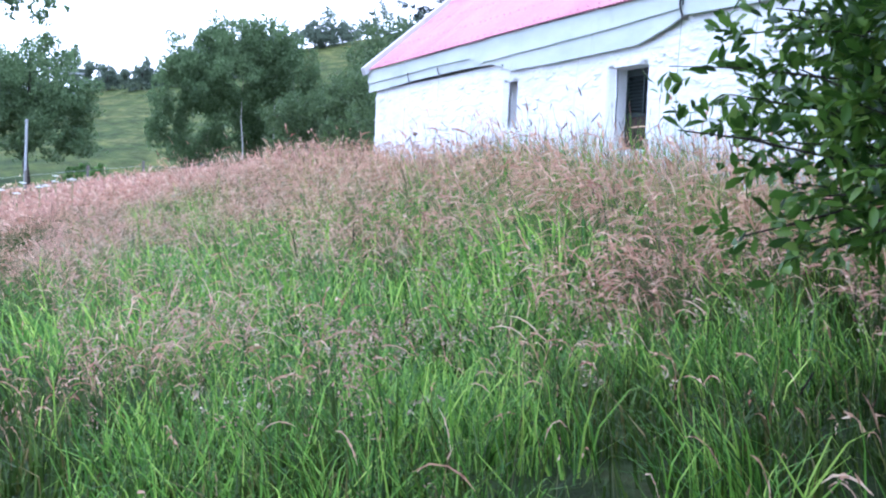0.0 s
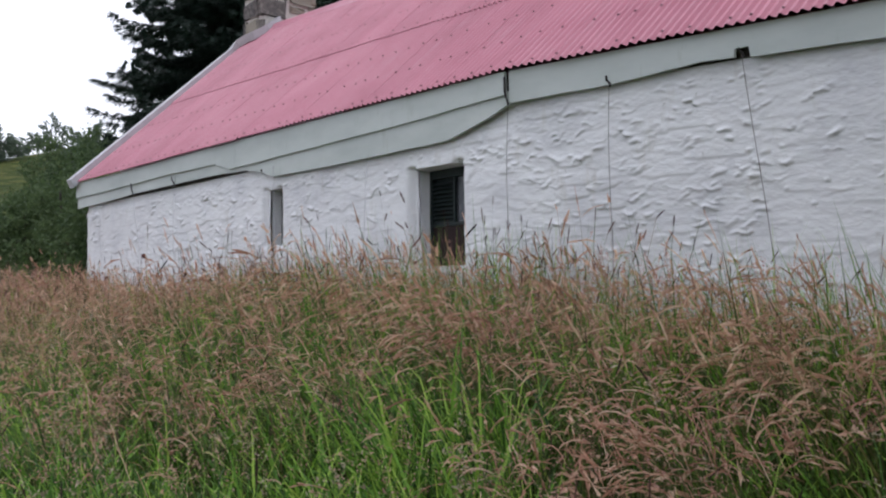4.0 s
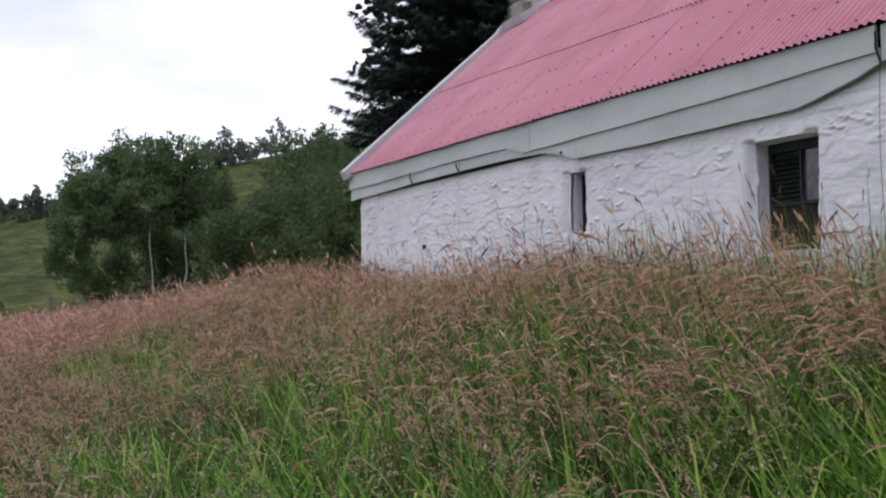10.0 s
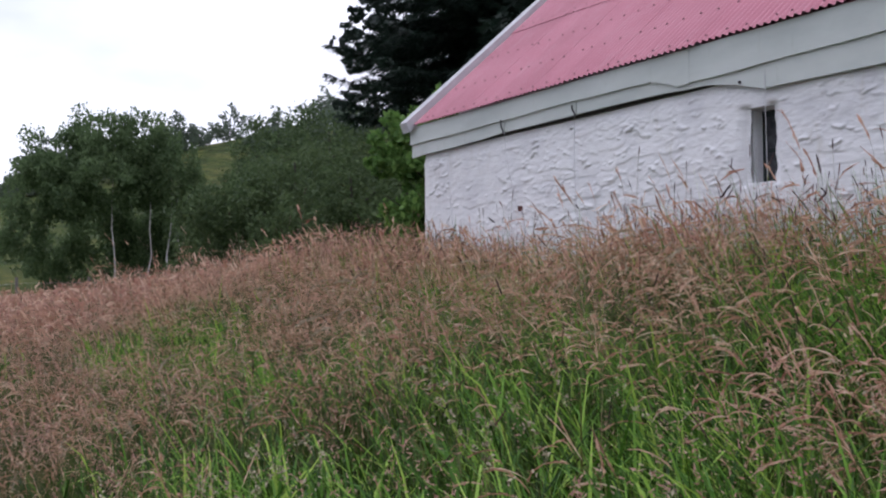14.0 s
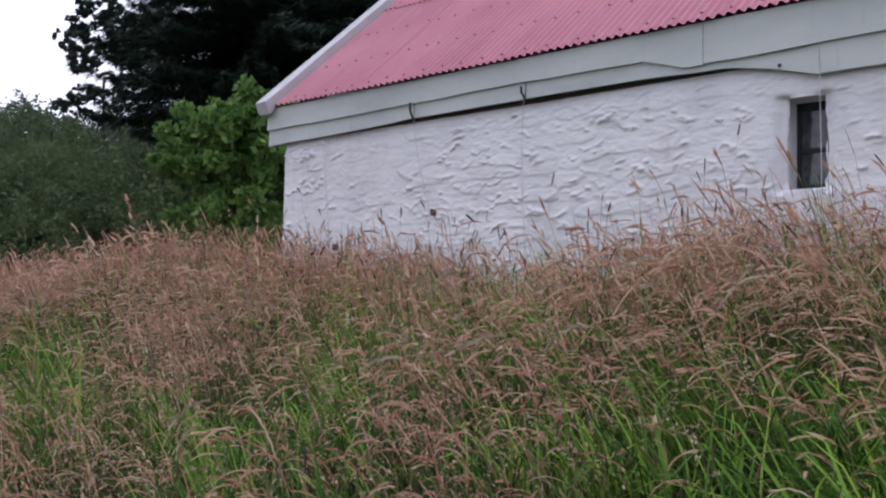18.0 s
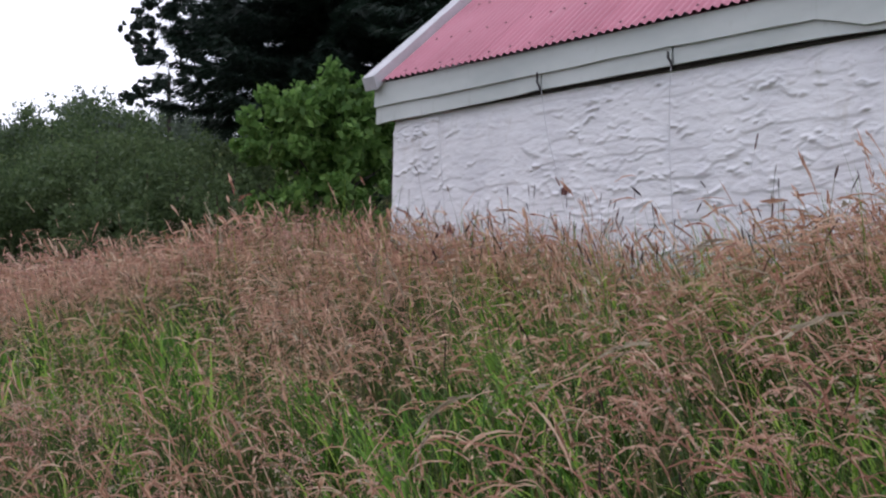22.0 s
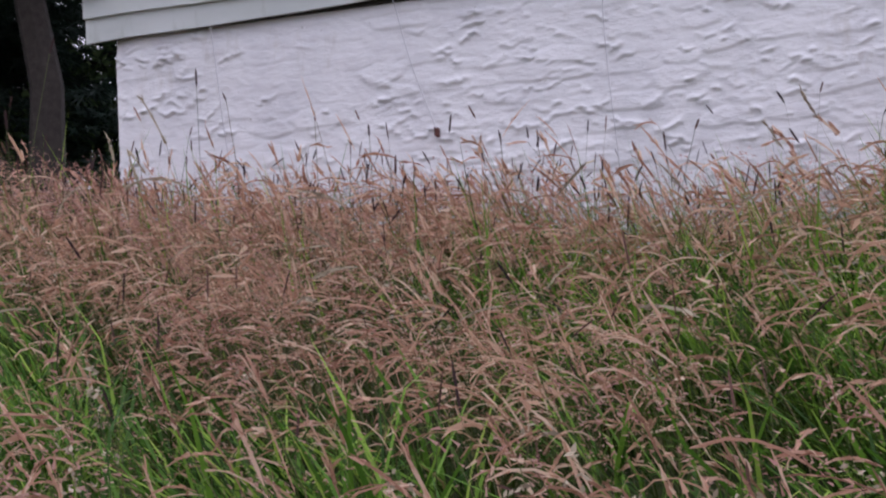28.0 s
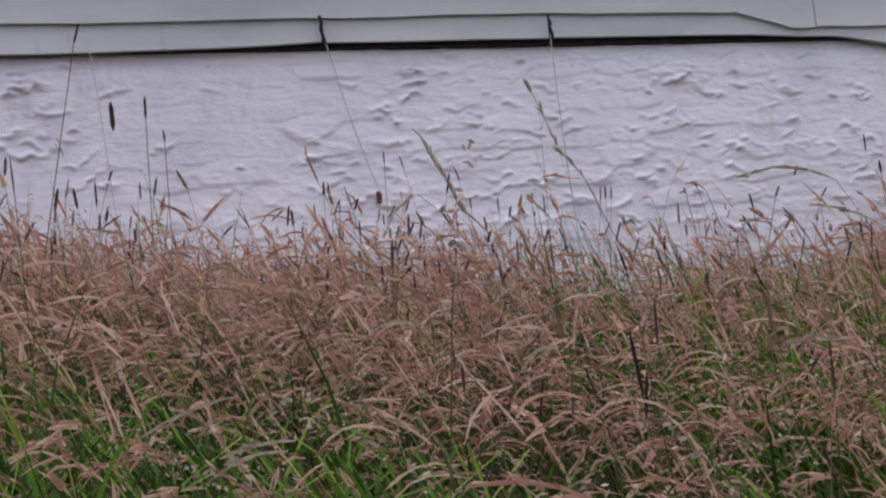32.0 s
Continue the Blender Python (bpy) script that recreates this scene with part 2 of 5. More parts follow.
def empty(name, loc, label, category, group="", kind=""):
    ob = new(name)
    ob.location = loc
    ob.empty_display_size = 0.2
    return tagged(ob, label, category, group, kind)


def reparent(ob, parent):
    """Keeps a mesh built in world coordinates in place under a thing that stands elsewhere."""
    ob.parent = parent
    ob.matrix_parent_inverse = Matrix.Translation(-Vector(parent.location))
    return ob


# ---- smooth noise on arrays ----
def value_noise(x, y, seed=0):
    xi, yi = np.floor(x).astype(np.int64), np.floor(y).astype(np.int64)
    u, v = x - xi, y - yi
    u, v = u * u * (3 - 2 * u), v * v * (3 - 2 * v)

    def h(a, b):
        n = (a * 374761393 + b * 668265263 + seed * 982451653) & 0x7FFFFFFF
        n = ((n ^ (n >> 13)) * 1274126177) & 0x7FFFFFFF
        return ((n ^ (n >> 16)) & 0xFFFF) / 65535.0
    return (h(xi, yi) * (1 - u) + h(xi + 1, yi) * u) * (1 - v) + (h(xi, yi + 1) * (1 - u) + h(xi + 1, yi + 1) * u) * v


def fbm(x, y, octaves=4, seed=0):
    s, a, t = 0.0, 0.5, 0.0
    for o in range(octaves):
        s = s + a * value_noise(x * 2 ** o, y * 2 ** o, seed + o * 17)
        t += a
        a *= 0.5
    return s / t


# ---- ground ----
def smooth_step(a, b, x):
    t = np.clip((x - a) / (b - a), 0, 1)
    return t * t * (3 - 2 * t)


def ground_z(x, y):
    """A bank that rounds off below the wall and drops to the walker's line, open field and a hill beyond."""
    x, y = np.asarray(x, dtype=float), np.asarray(y, dtype=float)
    bank = np.interp(x, (-40, -18, -6, -0.5, 0.5, 2.3, 4.3, 6, 8, 10, 12.5, 20), (0.30, 0.32, 0.58, 0.70, 0.60, 0.42, 0.40, 0.48, 0.42, 0.33, 0.18, 0.0))
    low = np.interp(x, (-40, -18, -6, 0, 5, 10, 15.5, 18.5), (-0.35, -0.45, -0.72, -0.80, -0.85, -0.65, -0.42, -0.68))
    d = np.clip(-y / 6.3, 0, 2.2)
    z = bank - (bank - low) * np.where(d < 1, d ** 1.55, 1 + (d - 1) * 0.9)
    z = z + 0.03 * np.clip(y, 0, 30)
    z = z + 0.16 * (fbm(x * 0.55, y * 0.55, 3, 5) - 0.5) * (0.4 + 0.6 * smooth_step(0.0, -1.0, y))
    far = np.clip(-x - 40, 0, 105)
    rise = far * (0.125 + 0.0026 * np.clip(y, -30, 60)) * (1 - far / 800)
    z = z + rise
    z = z + smooth_step(50, 110, -x) * 3.0 * (fbm(x * 0.02, y * 0.02, 4, 9) - 0.5)
    back = np.clip(y - 30, 0, 200)
    return z + back * 0.05


def build_ground():
    xs = np.concatenate([[-1500, -900, -600, -450, -380], np.arange(-320, -60, 8), np.arange(-60, -20, 1.5), np.arange(-20, 24, 0.4), np.arange(24, 60, 4), [80, 130, 250, 500, 900, 1500]])
    ys = np.concatenate([[-1500, -800, -400, -200, -120, -80, -60], np.arange(-48, -12, 3), np.arange(-12, 8, 0.4), np.arange(8, 60, 3), np.arange(60, 200, 12), [230, 300, 450, 800, 1500]])
    gx, gy = np.meshgrid(xs, ys, indexing="ij")
    gz = ground_z(gx, gy)
    v = np.stack([gx, gy, gz], -1).reshape(-1, 3)
    n, m = len(xs), len(ys)
    i = (np.arange(n - 1)[:, None] * m + np.arange(m - 1)[None]).ravel()
    f = np.stack([i, i + m, i + m + 1, i + 1], 1)
    ob = part_arr("ground", v, f, ground_mat(), smooth=True)
    return tagged(ob, "grassy hillside meadow sloping up to a white cottage", "ground", kind="structure")


build_ground()


# ---- the cottage ----
def wall_y(x):
    """The front wall bends gently back past the wider window."""
    x = np.asarray(x, dtype=float)
    return np.where(x < 6, 0.0, np.where(x < 9.3, 0.05 * (x - 6) / 3.3, 0.05 + 0.174 * (x - 9.3)))


EAVE_Z = 2.945
HOUSE_END = 19.5
OPENINGS = [(5.325, 5.615, 1.735, 2.345), (7.92, 8.58, 1.405, 2.295)]
RIDGE = [(-0.2, 2.95, 5.69), (2.5, 2.70, 5.47), (5.4, 2.42, 5.25), (8.0, 2.27, 5.09), (10.0, 2.31, 5.04), (11.4, 2.50, 5.06), (HOUSE_END + 0.3, 3.95, 5.06)]


def ridge_at(x):
    a = np.array(RIDGE)
    return np.interp(x, a[:, 0], a[:, 1]), np.interp(x, a[:, 0], a[:, 2])


def hash01(a, b, seed):
    n = (a.astype(np.int64) * 73856093 + b.astype(np.int64) * 19349663 + seed * 83492791) & 0x7FFFFFFF
    n = ((n ^ (n >> 13)) * 1274126177) & 0x7FFFFFFF
    return ((n ^ (n >> 16)) & 0xFFFF) / 65535.0


def rubble(u, z, w=0.30, h=0.105, seed=3):
    """Relief of limewashed rubble: proud stones with tilted faces, soft edges, ledges between."""
    z = z + 0.05 * (fbm(u * 1.3, z * 1.3, 2, 31) - 0.5)
    u = u + 0.10 * (fbm(u * 2.0, z * 2.0 + 9, 2, 37) - 0.5)
    gx, gz = u / w, z / h
    iz0 = np.floor(gz)
    best, second = np.full(u.shape, 9.0), np.full(u.shape, 9.0)
    val, lean, lz = np.zeros(u.shape), np.zeros(u.shape), np.zeros(u.shape)
    for dz in (-1, 0, 1):
        iz = iz0 + dz
        shift = hash01(iz, iz * 0 + 7, seed)
        ix0 = np.floor(gx + shift)
        for dx in (-1, 0, 1):
            ix = ix0 + dx
            cx = ix + 0.15 + 0.7 * hash01(ix, iz, seed + 1) - shift
            cz = iz + 0.25 + 0.5 * hash01(ix, iz, seed + 2)
            s = 0.65 + 0.7 * hash01(ix, iz, seed + 3)
            d = np.sqrt(((gx - cx) / s) ** 2 + ((gz - cz) * 1.15 / s) ** 2)
            near = d < best
            second = np.where(near, best, np.minimum(second, d))
            val = np.where(near, hash01(ix, iz, seed + 4), val)
            lean = np.where(near, hash01(ix, iz, seed + 5) - 0.35, lean)
            lz = np.where(near, gz - cz, lz)
            best = np.where(near, d, best)
    edge = np.clip((second - best) / 0.16, 0, 1)
    edge = edge * edge * (3 - 2 * edge)
    patch = fbm(u * 0.8, z * 1.1, 3, 41)
    amount = np.clip((patch - 0.26) * 3.0, 0.40, 1.2)
    proud = 0.034 * val ** 2.0
    shelf = 0.020 * np.clip(-lz, -0.6, 0.6) * (0.3 + val)
    return (0.22 * edge * amount * (proud + shelf + 0.016 * lean * lz) + 0.035 * (fbm(u * 0.8, z * 1.0, 3, 51) - 0.5)
            + 0.005 * (fbm(u * 5, z * 9, 2, 61) - 0.5) * (0.3 + amount) + 0.004 * (fbm(u * 20, z * 30, 2, 71) - 0.5))


def stone_lips(D, us, zs, count, seed):
    """Short proud edges of single stones: each rounds off upwards and breaks sharply below."""
    r = random.Random(seed)
    for _ in range(count):
        u0, z0 = r.uniform(-0.5, 13.2), r.uniform(0.7, 2.75)
        thick = float(fbm(np.array(u0 * 1.1), np.array(z0 * 1.6), 3, 83))
        if r.random() > 0.20 + smooth_step(0.38, 0.58, thick):
            continue
        w, up, out = 0.014 + 0.085 * r.random() ** 1.8, r.uniform(0.006, 0.022), 0.004 + 0.024 * r.random() ** 2
        bow, tilt = r.uniform(-0.5, 0.3), r.uniform(-0.45, 0.45)
        if r.random() < 0.12:
            w, out = w * 1.5, out * 1.35
        i0, i1 = np.searchsorted(us, (u0 - w, u0 + w))
        j0, j1 = np.searchsorted(zs, (z0 - 0.07, z0 + 0.22))
        if i1 - i0 < 2:
            continue
        du = (us[i0:i1] - u0) / w
        crumple = 0.9 * (fbm(us[i0:i1] * 38, np.full(i1 - i0, z0 * 9.0), 3, 23) - 0.5)
        dz = zs[None, j0:j1] - (z0 + w * (tilt * du + bow * (1 - du * du) + crumple))[:, None]
        rise = np.where(dz >= 0, np.clip(1 - dz / (1.5 * up), 0, 1), np.clip(1 + dz / 0.007, 0, 1))
        D[i0:i1, j0:j1] += out * rise * np.clip(1 - du * du, 0, 1)[:, None] ** 0.6
    return D


def build_front_wall():
    step = 0.0155
    us = np.concatenate([np.arange(-7.0, -0.6, 0.12), np.arange(-0.6, 13.2, step), np.arange(13.2, HOUSE_END, 0.08), [HOUSE_END]])
    zs = np.concatenate([np.arange(-0.9, 0.55, 0.1), np.arange(0.55, 1.0, 0.03), np.arange(1.0, 2.86, 0.0098)])
    for a, b, c, d in OPENINGS:
        for e in (a, b):
            us[np.argmin(abs(us - e))] = e
        for e in (c, d):
            zs[np.argmin(abs(zs - e))] = e
    U, Z = np.meshgrid(us, zs, indexing="ij")
    D = stone_lips(rubble(U, Z), us, zs, 3400, 19)
    for a, b, c, d in OPENINGS:
        k = np.exp(-((np.maximum(np.maximum(a - U, U - b), 0) ** 2 + np.maximum(np.maximum(c - Z, Z - d), 0) ** 2) / 0.006))
        D = D * (1 - k) + 0.012 * k + 0.010 * k * (fbm(U * 14, Z * 14, 2, 77) - 0.5)
    for a, b, c, d in OPENINGS:
        aside = np.minimum(np.abs(U - a), np.abs(U - b))
        above = np.maximum(np.maximum(c - Z, Z - d), 0)
        D = D - (0.088 if b - a > 0.5 else 0.055) * np.exp(-(aside / 0.05) ** 2 - (above / 0.02) ** 2)
    D = D - 0.035 * np.clip((Z - 2.45) / 0.3, 0, 1) * (U < 9.3)
    w = smooth_step(-0.10, 0.10, U)
    nx, ny = -(1 - w), -w
    shift = np.zeros_like(U)
    for a, b, c, d in OPENINGS:
        rows = (Z >= c - 0.001) & (Z <= d + 0.001)
        rag = 0.002 + 0.085 * np.clip(fbm(Z * 7, U, 3, 91) - 0.42, 0, 1)
        shift += np.where(rows & (np.abs(U - a) < 0.001), rag, 0) - np.where(rows & (np.abs(U - b) < 0.001), rag, 0)
    X = np.maximum(U, 0) + shift + nx * D + 0.012 * np.exp(-(U / 0.09) ** 2)
    Y = np.where(U >= 0, wall_y(U), -U) + ny * D + 0.03 * np.exp(-(U / 0.09) ** 2)
    v = np.stack([X, Y, Z], -1).reshape(-1, 3)
    n, m = len(us), len(zs)
    i, j = np.meshgrid(np.arange(n - 1), np.arange(m - 1), indexing="ij")
    cu, cz = (us[:-1] + us[1:]) / 2, (zs[:-1] + zs[1:]) / 2
    keep = np.ones(i.shape, bool)
    for a, b, c, d in OPENINGS:
        keep &= ~((cu[:, None] > a) & (cu[:, None] < b) & (cz[None] > c) & (cz[None] < d))
    k = (i * m + j)[keep]
    f = np.stack([k, k + m, k + m + 1, k + 1], 1)
    ob = part_arr("wall_front", v, f, M_WALL, smooth=True)
    tagged(ob, "limewashed white rubble stone wall with uneven proud stones", "wall", kind="structure")
    # the wall's inner leaf and the other walls that close the cottage
    bm = bmesh.new()
    cuts = sorted(set([0.15, 9.3, HOUSE_END - 0.15] + [e for o in OPENINGS for e in o[:2]]))
    for a, b in zip(cuts, cuts[1:]):
        hole = next((o for o in OPENINGS if abs(o[0] - a) < 1e-6), None)
        spans = [(-0.6, 2.8)] if hole is None else [(-0.6, hole[2]), (hole[3], 2.8)]
        for lo, hi in spans:
            ya, yb = float(wall_y(a)), float(wall_y(b))
            q = [bm.verts.new(p) for p in ((a, ya + 0.10, lo), (b, yb + 0.10, lo), (b, yb + 0.6, lo), (a, ya + 0.6, lo), (a, ya + 0.10, hi), (b, yb + 0.10, hi), (b, yb + 0.6, hi), (a, ya + 0.6, hi))]
            for s in ((0, 1, 5, 4), (1, 2, 6, 5), (2, 3, 7, 6), (3, 0, 4, 7), (4, 5, 6, 7), (3, 2, 1, 0)):
                bm.faces.new([q[t] for t in s])
    ob = part("wall_core", bm, M_WALL)
    tagged(ob, "inner thickness of the white front wall", "wall", kind="structure")
    bm = bmesh.new()
    ry, rz = ridge_at(0.0)
    prof = [(0.14, -0.9), (5.9, -0.9), (5.9, 2.7), (float(ry), float(rz) - 0.12), (0.14, 2.8)]
    for xx in (0.06, 0.5):
        bm.faces.new([bm.verts.new((xx, y, z)) for y, z in prof])
    bm.verts.ensure_lookup_table()
    for t in range(5):
        s = (t + 1) % 5
        bm.faces.new((bm.verts[t], bm.verts[s], bm.verts[5 + s], bm.verts[5 + t]))
    tagged(part("wall_gable_west", bm, M_WALL), "white rubble gable wall of the cottage", "wall", kind="structure")
    ry, rz = ridge_at(HOUSE_END)
    y0 = float(wall_y(HOUSE_END))
    bm = bmesh.new()
    prof = [(y0, -0.9), (y0 + 5.2, -0.9), (y0 + 5.2, 2.7), (float(ry), float(rz) - 0.1), (y0, 2.8)]
    for xx in (HOUSE_END - 0.5, HOUSE_END):
        bm.faces.new([bm.verts.new((xx, y, z)) for y, z in prof])
    bm.verts.ensure_lookup_table()
    for t in range(5):
        s = (t + 1) % 5
        bm.faces.new((bm.verts[t], bm.verts[s], bm.verts[5 + s], bm.verts[5 + t]))
    tagged(part("wall_gable_east", bm, M_WALL), "white rubble gable wall of the cottage", "wall", kind="structure")
    bm = bmesh.new()
    q = [bm.verts.new(p) for p in ((0.4, 5.4, -0.9), (HOUSE_END - 0.3, 6.3, -0.9), (HOUSE_END - 0.3, 6.9, -0.9), (0.4, 5.95, -0.9), (0.4, 5.4, 2.7), (HOUSE_END - 0.3, 6.3, 2.7), (HOUSE_END - 0.3, 6.9, 2.7), (0.4, 5.95, 2.7))]
    for s in ((0, 1, 5, 4), (1, 2, 6, 5), (2, 3, 7, 6), (3, 0, 4, 7), (4, 5, 6, 7), (3, 2, 1, 0)):
        bm.faces.new([q[t] for t in s])
    tagged(part("wall_back", bm, M_WALL), "white rubble back wall of the cottage", "wall", kind="structure")
    bm = box_bm((0.4, 0.65, 0.2), (HOUSE_END - 0.4, 6.0, 0.35))
    tagged(part("floor", bm, M_DARK), "dark earth floor inside the cottage", "floor", kind="structure")


build_front_wall()


def prism(cols, y_front, y_back):
    """A board along the wall: columns of x, upper z, lower z."""
    bm = bmesh.new()
    rows = []
    for x, a, b in cols:
        w = float(wall_y(x))
        rows.append([bm.verts.new(p) for p in ((x, w + y_front, a), (x, w + y_front, b), (x, w + y_back, b), (x, w + y_back, a))])
    for p, q in zip(rows, rows[1:]):
        for k in range(4):
            bm.faces.new((p[k], p[(k + 1) % 4], q[(k + 1) % 4], q[k]))
    bm.faces.new(rows[0][::-1])
    bm.faces.new(rows[-1])
    bmesh.ops.bevel(bm, geom=[e for e in bm.edges if e.is_boundary is False and e.calc_face_angle(0) > 1.2], offset=0.003, segments=1, affect="EDGES")
    return bm


def lines(*pts):
    a = np.array(pts)
    return lambda x: float(np.interp(x, a[:, 0], a[:, 1]))


def cols_between(x0, x1, top, bot, step=0.22, wob=0.006, seed=1, extra=()):
    xs = sorted(set(list(np.linspace(x0, x1, max(2, int((x1 - x0) / step)))) + [e for e in extra if x0 < e < x1]))
    r = random.Random(seed)
    return [(x, top(x), bot(x) + r.uniform(-wob, wob)) for x in xs]


OVERLAP = lines((-0.2, 2.735), (0.85, 2.735), (1.9, 2.745), (3.05, 2.757), (4.27, 2.745), (4.62, 2.650), (5.05, 2.655), (6.4, 2.675), (7.35, 2.697), (8.2, 2.718), (9.3, 2.757))
LOWER = lines((-0.2, 2.575), (0.03, 2.588), (0.85, 2.590), (1.9, 2.623), (3.16, 2.626), (4.27, 2.622), (4.9, 2.608), (5.2, 2.562), (5.6, 2.466), (7.0, 2.466), (8.5, 2.482), (9.05, 2.605), (9.29, 2.687))
RIGHT_LOW = lines((9.29, 2.690), (10.22, 2.699), (10.6, 2.724), (10.97, 2.753), (11.25, 2.745), (11.36, 2.728), (12.2, 2.703), (13, 2.70), (20, 2.70))


def build_boards():
    top = lambda x: EAVE_Z + 0.004
    under = lambda x: OVERLAP(x) + 0.03
    notched = lambda x: 2.80 if 11.246 < x < 11.356 else RIGHT_LOW(x)
    n = 0
    for x0, x1, t, b, yf, yb, ex, lab in (
            (-0.15, 4.77, top, OVERLAP, -0.088, -0.064, (4.27, 4.62), "pale grey-green painted upper eaves board"),
            (4.776, 9.27, top, OVERLAP, -0.089, -0.065, (4.85,), "pale grey-green painted upper eaves board"),
            (-0.15, 1.90, under, LOWER, -0.060, -0.036, (), "pale grey-green lower eaves board with a ragged edge"),
            (1.915, 3.155, under, LOWER, -0.061, -0.037, (), "pale grey-green lower eaves board with a ragged edge"),
            (3.172, 5.60, under, LOWER, -0.060, -0.036, (4.27, 4.9, 5.2), "pale grey-green lower eaves board with a ragged edge"),
            (5.604, 9.285, under, LOWER, -0.063, -0.039, (7.0, 8.5, 9.05), "pale grey-green lower eaves board cut on a slant"),
            (9.30, 14.9, top, notched, -0.070, -0.046, (10.22, 10.6, 10.97, 11.243, 11.25, 11.35, 11.362, 12.2), "long grey-green eaves board with a wavy edge and a hook notch"),
            (14.905, HOUSE_END + 0.1, top, RIGHT_LOW, -0.070, -0.046, (), "pale grey-green eaves board")):
        n += 1
        ob = part("eaves_board", prism(cols_between(x0, x1, t, b, 0.25, 0.004, n, ex), yf, yb), M_BOARD)
        tagged(ob, lab, "eaves board", "eaves boards of the cottage")
        if x0 == 3.172:
            part("nail", tube_bm([(5.33, yf + 0.005, 2.56), (5.33, yf - 0.012, 2.56)], 0.013, 8), M_IRON, ob, "black nail head")
    # solid strip whose dark colour paints the shade between boards and wall
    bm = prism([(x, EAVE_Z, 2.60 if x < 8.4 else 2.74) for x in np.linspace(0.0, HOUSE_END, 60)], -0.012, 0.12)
    tagged(part("wall_head", bm, M_GAP), "dark strip painted as shade at the wall head behind the eaves boards", "wall head", kind="structure")


build_boards()


# ---- roof of corrugated sheets ----
PITCH = 0.0762


def roof_point(x, s, lift):
    ye, ze = wall_y(x) - 0.135, EAVE_Z + 0.012
    yr, zr = ridge_at(x)
    y, z = ye + (yr - ye) * s, ze + (zr - ze) * s
    return np.stack([x, y - 0.67 * lift, z + 0.74 * lift], -1)


def build_roof():
    roof = empty("roof", (9.6, 2.4, 4.9), "roof of faded red corrugated iron sheets in two tiers", "roof", kind="structure")
    cover, rows = PITCH * 8, 5
    count = int((HOUSE_END + 0.35) / cover) + 1
    for tier, (s0, s1, lift) in enumerate(((0.0, 0.525, 0.0), (0.478, 1.0, 0.013))):
        for k in range(count):
            x0 = -0.04 + k * cover
            xs = x0 + np.arange(0, 9.01, 0.125) * PITCH
            r = random.Random(k * 7 + tier)
            a, b = s0 + r.uniform(-0.002, 0.003), s1 + r.uniform(-0.002, 0.002)
            ss = np.linspace(a, b, rows)
            X, S = np.meshgrid(xs, ss, indexing="ij")
            L = lift + 0.0012 * (k % 2) + 0.0125 * np.cos((X - (-0.04)) / PITCH * 2 * np.pi)
            p = roof_point(X, S, L)
            m = len(ss)
            i = (np.arange(len(xs) - 1)[:, None] * m + np.arange(m - 1)[None]).ravel()
            f = np.stack([i, i + m, i + m + 1, i + 1], 1)
            v = p.reshape(-1, 3) - np.array(roof.location[:])
            part_arr("roof_sheet", v, f, M_ROOF, roof, smooth=True)
    # back slope
    xs = np.arange(-0.04, HOUSE_END + 0.3, PITCH / 4)
    yr, zr = ridge_at(xs)
    lift = 0.009 * np.cos((xs + 0.04) / PITCH * 2 * np.pi)
    top = np.stack([xs, yr + 0.67 * lift, zr + 0.74 * lift], -1)
    bot = np.stack([xs, yr * 0 + 6.3 + 0.05 * xs + 0.67 * lift, 2.75 + 0.74 * lift], -1)
    v = np.concatenate([top, bot]) - np.array(roof.location[:])
    n = len(xs)
    i = np.arange(n - 1)
    part_arr("back_slope", v, np.stack([i, i + n, i + n + 1, i + 1], 1), M_ROOF, roof, smooth=True)
    # ridge capping
    xs = np.arange(0.3, HOUSE_END + 0.3, 0.25)
    prof = [(-0.17, -0.155), (-0.10, -0.085), (-0.05, -0.020), (0.0, 0.012), (0.05, -0.020), (0.17, -0.13)]
    yr, zr = ridge_at(xs)
    v = np.array([[x, y + dy, z + dz + 0.035] for x, y, z in zip(xs, yr, zr) for dy, dz in prof]) - np.array(roof.location[:])
    m = len(prof)
    i = (np.arange(len(xs) - 1)[:, None] * m + np.arange(m - 1)[None]).ravel()
    ob = part_arr("ridge_capping", v, np.stack([i, i + m, i + m + 1, i + 1], 1), M_ROOF, roof, "folded red metal ridge capping", smooth=False)
    # bolt heads along the purlins
    V, F = [], []
    ring = [(math.cos(t * math.pi / 3), math.sin(t * math.pi / 3)) for t in range(6)]
    rnd = random.Random(4)
    for s in (0.022, 0.165, 0.325, 0.505, 0.655, 0.82, 0.965):
        for k in range(int((HOUSE_END + 0.2) / (PITCH * 3))):
            c = k * 3 + rnd.choice((0, 0, 0, 1))
            x = -0.04 + c * PITCH
            p = roof_point(np.array(x), np.array(s + rnd.uniform(-0.004, 0.004)), np.array(0.019 if s > 0.48 else 0.010))
            b = len(V)
            for dx, dy in ring:
                V.append((p[0] + dx * 0.015, p[1] + dy * 0.015 * 0.74, p[2] + dy * 0.015 * 0.67))
            V.append((p[0], p[1] - 0.008, p[2] + 0.010))
            F += [(b + t, b + (t + 1) % 6, b + 6) for t in range(6)]
    v = np.array(V) - np.array(roof.location[:])
    ob = part_arr("roof_bolt_heads", v, np.array(F), M_BOLT, roof, "rows of dark bolt heads")
    tagged(ob, kind="stuff")


build_roof()


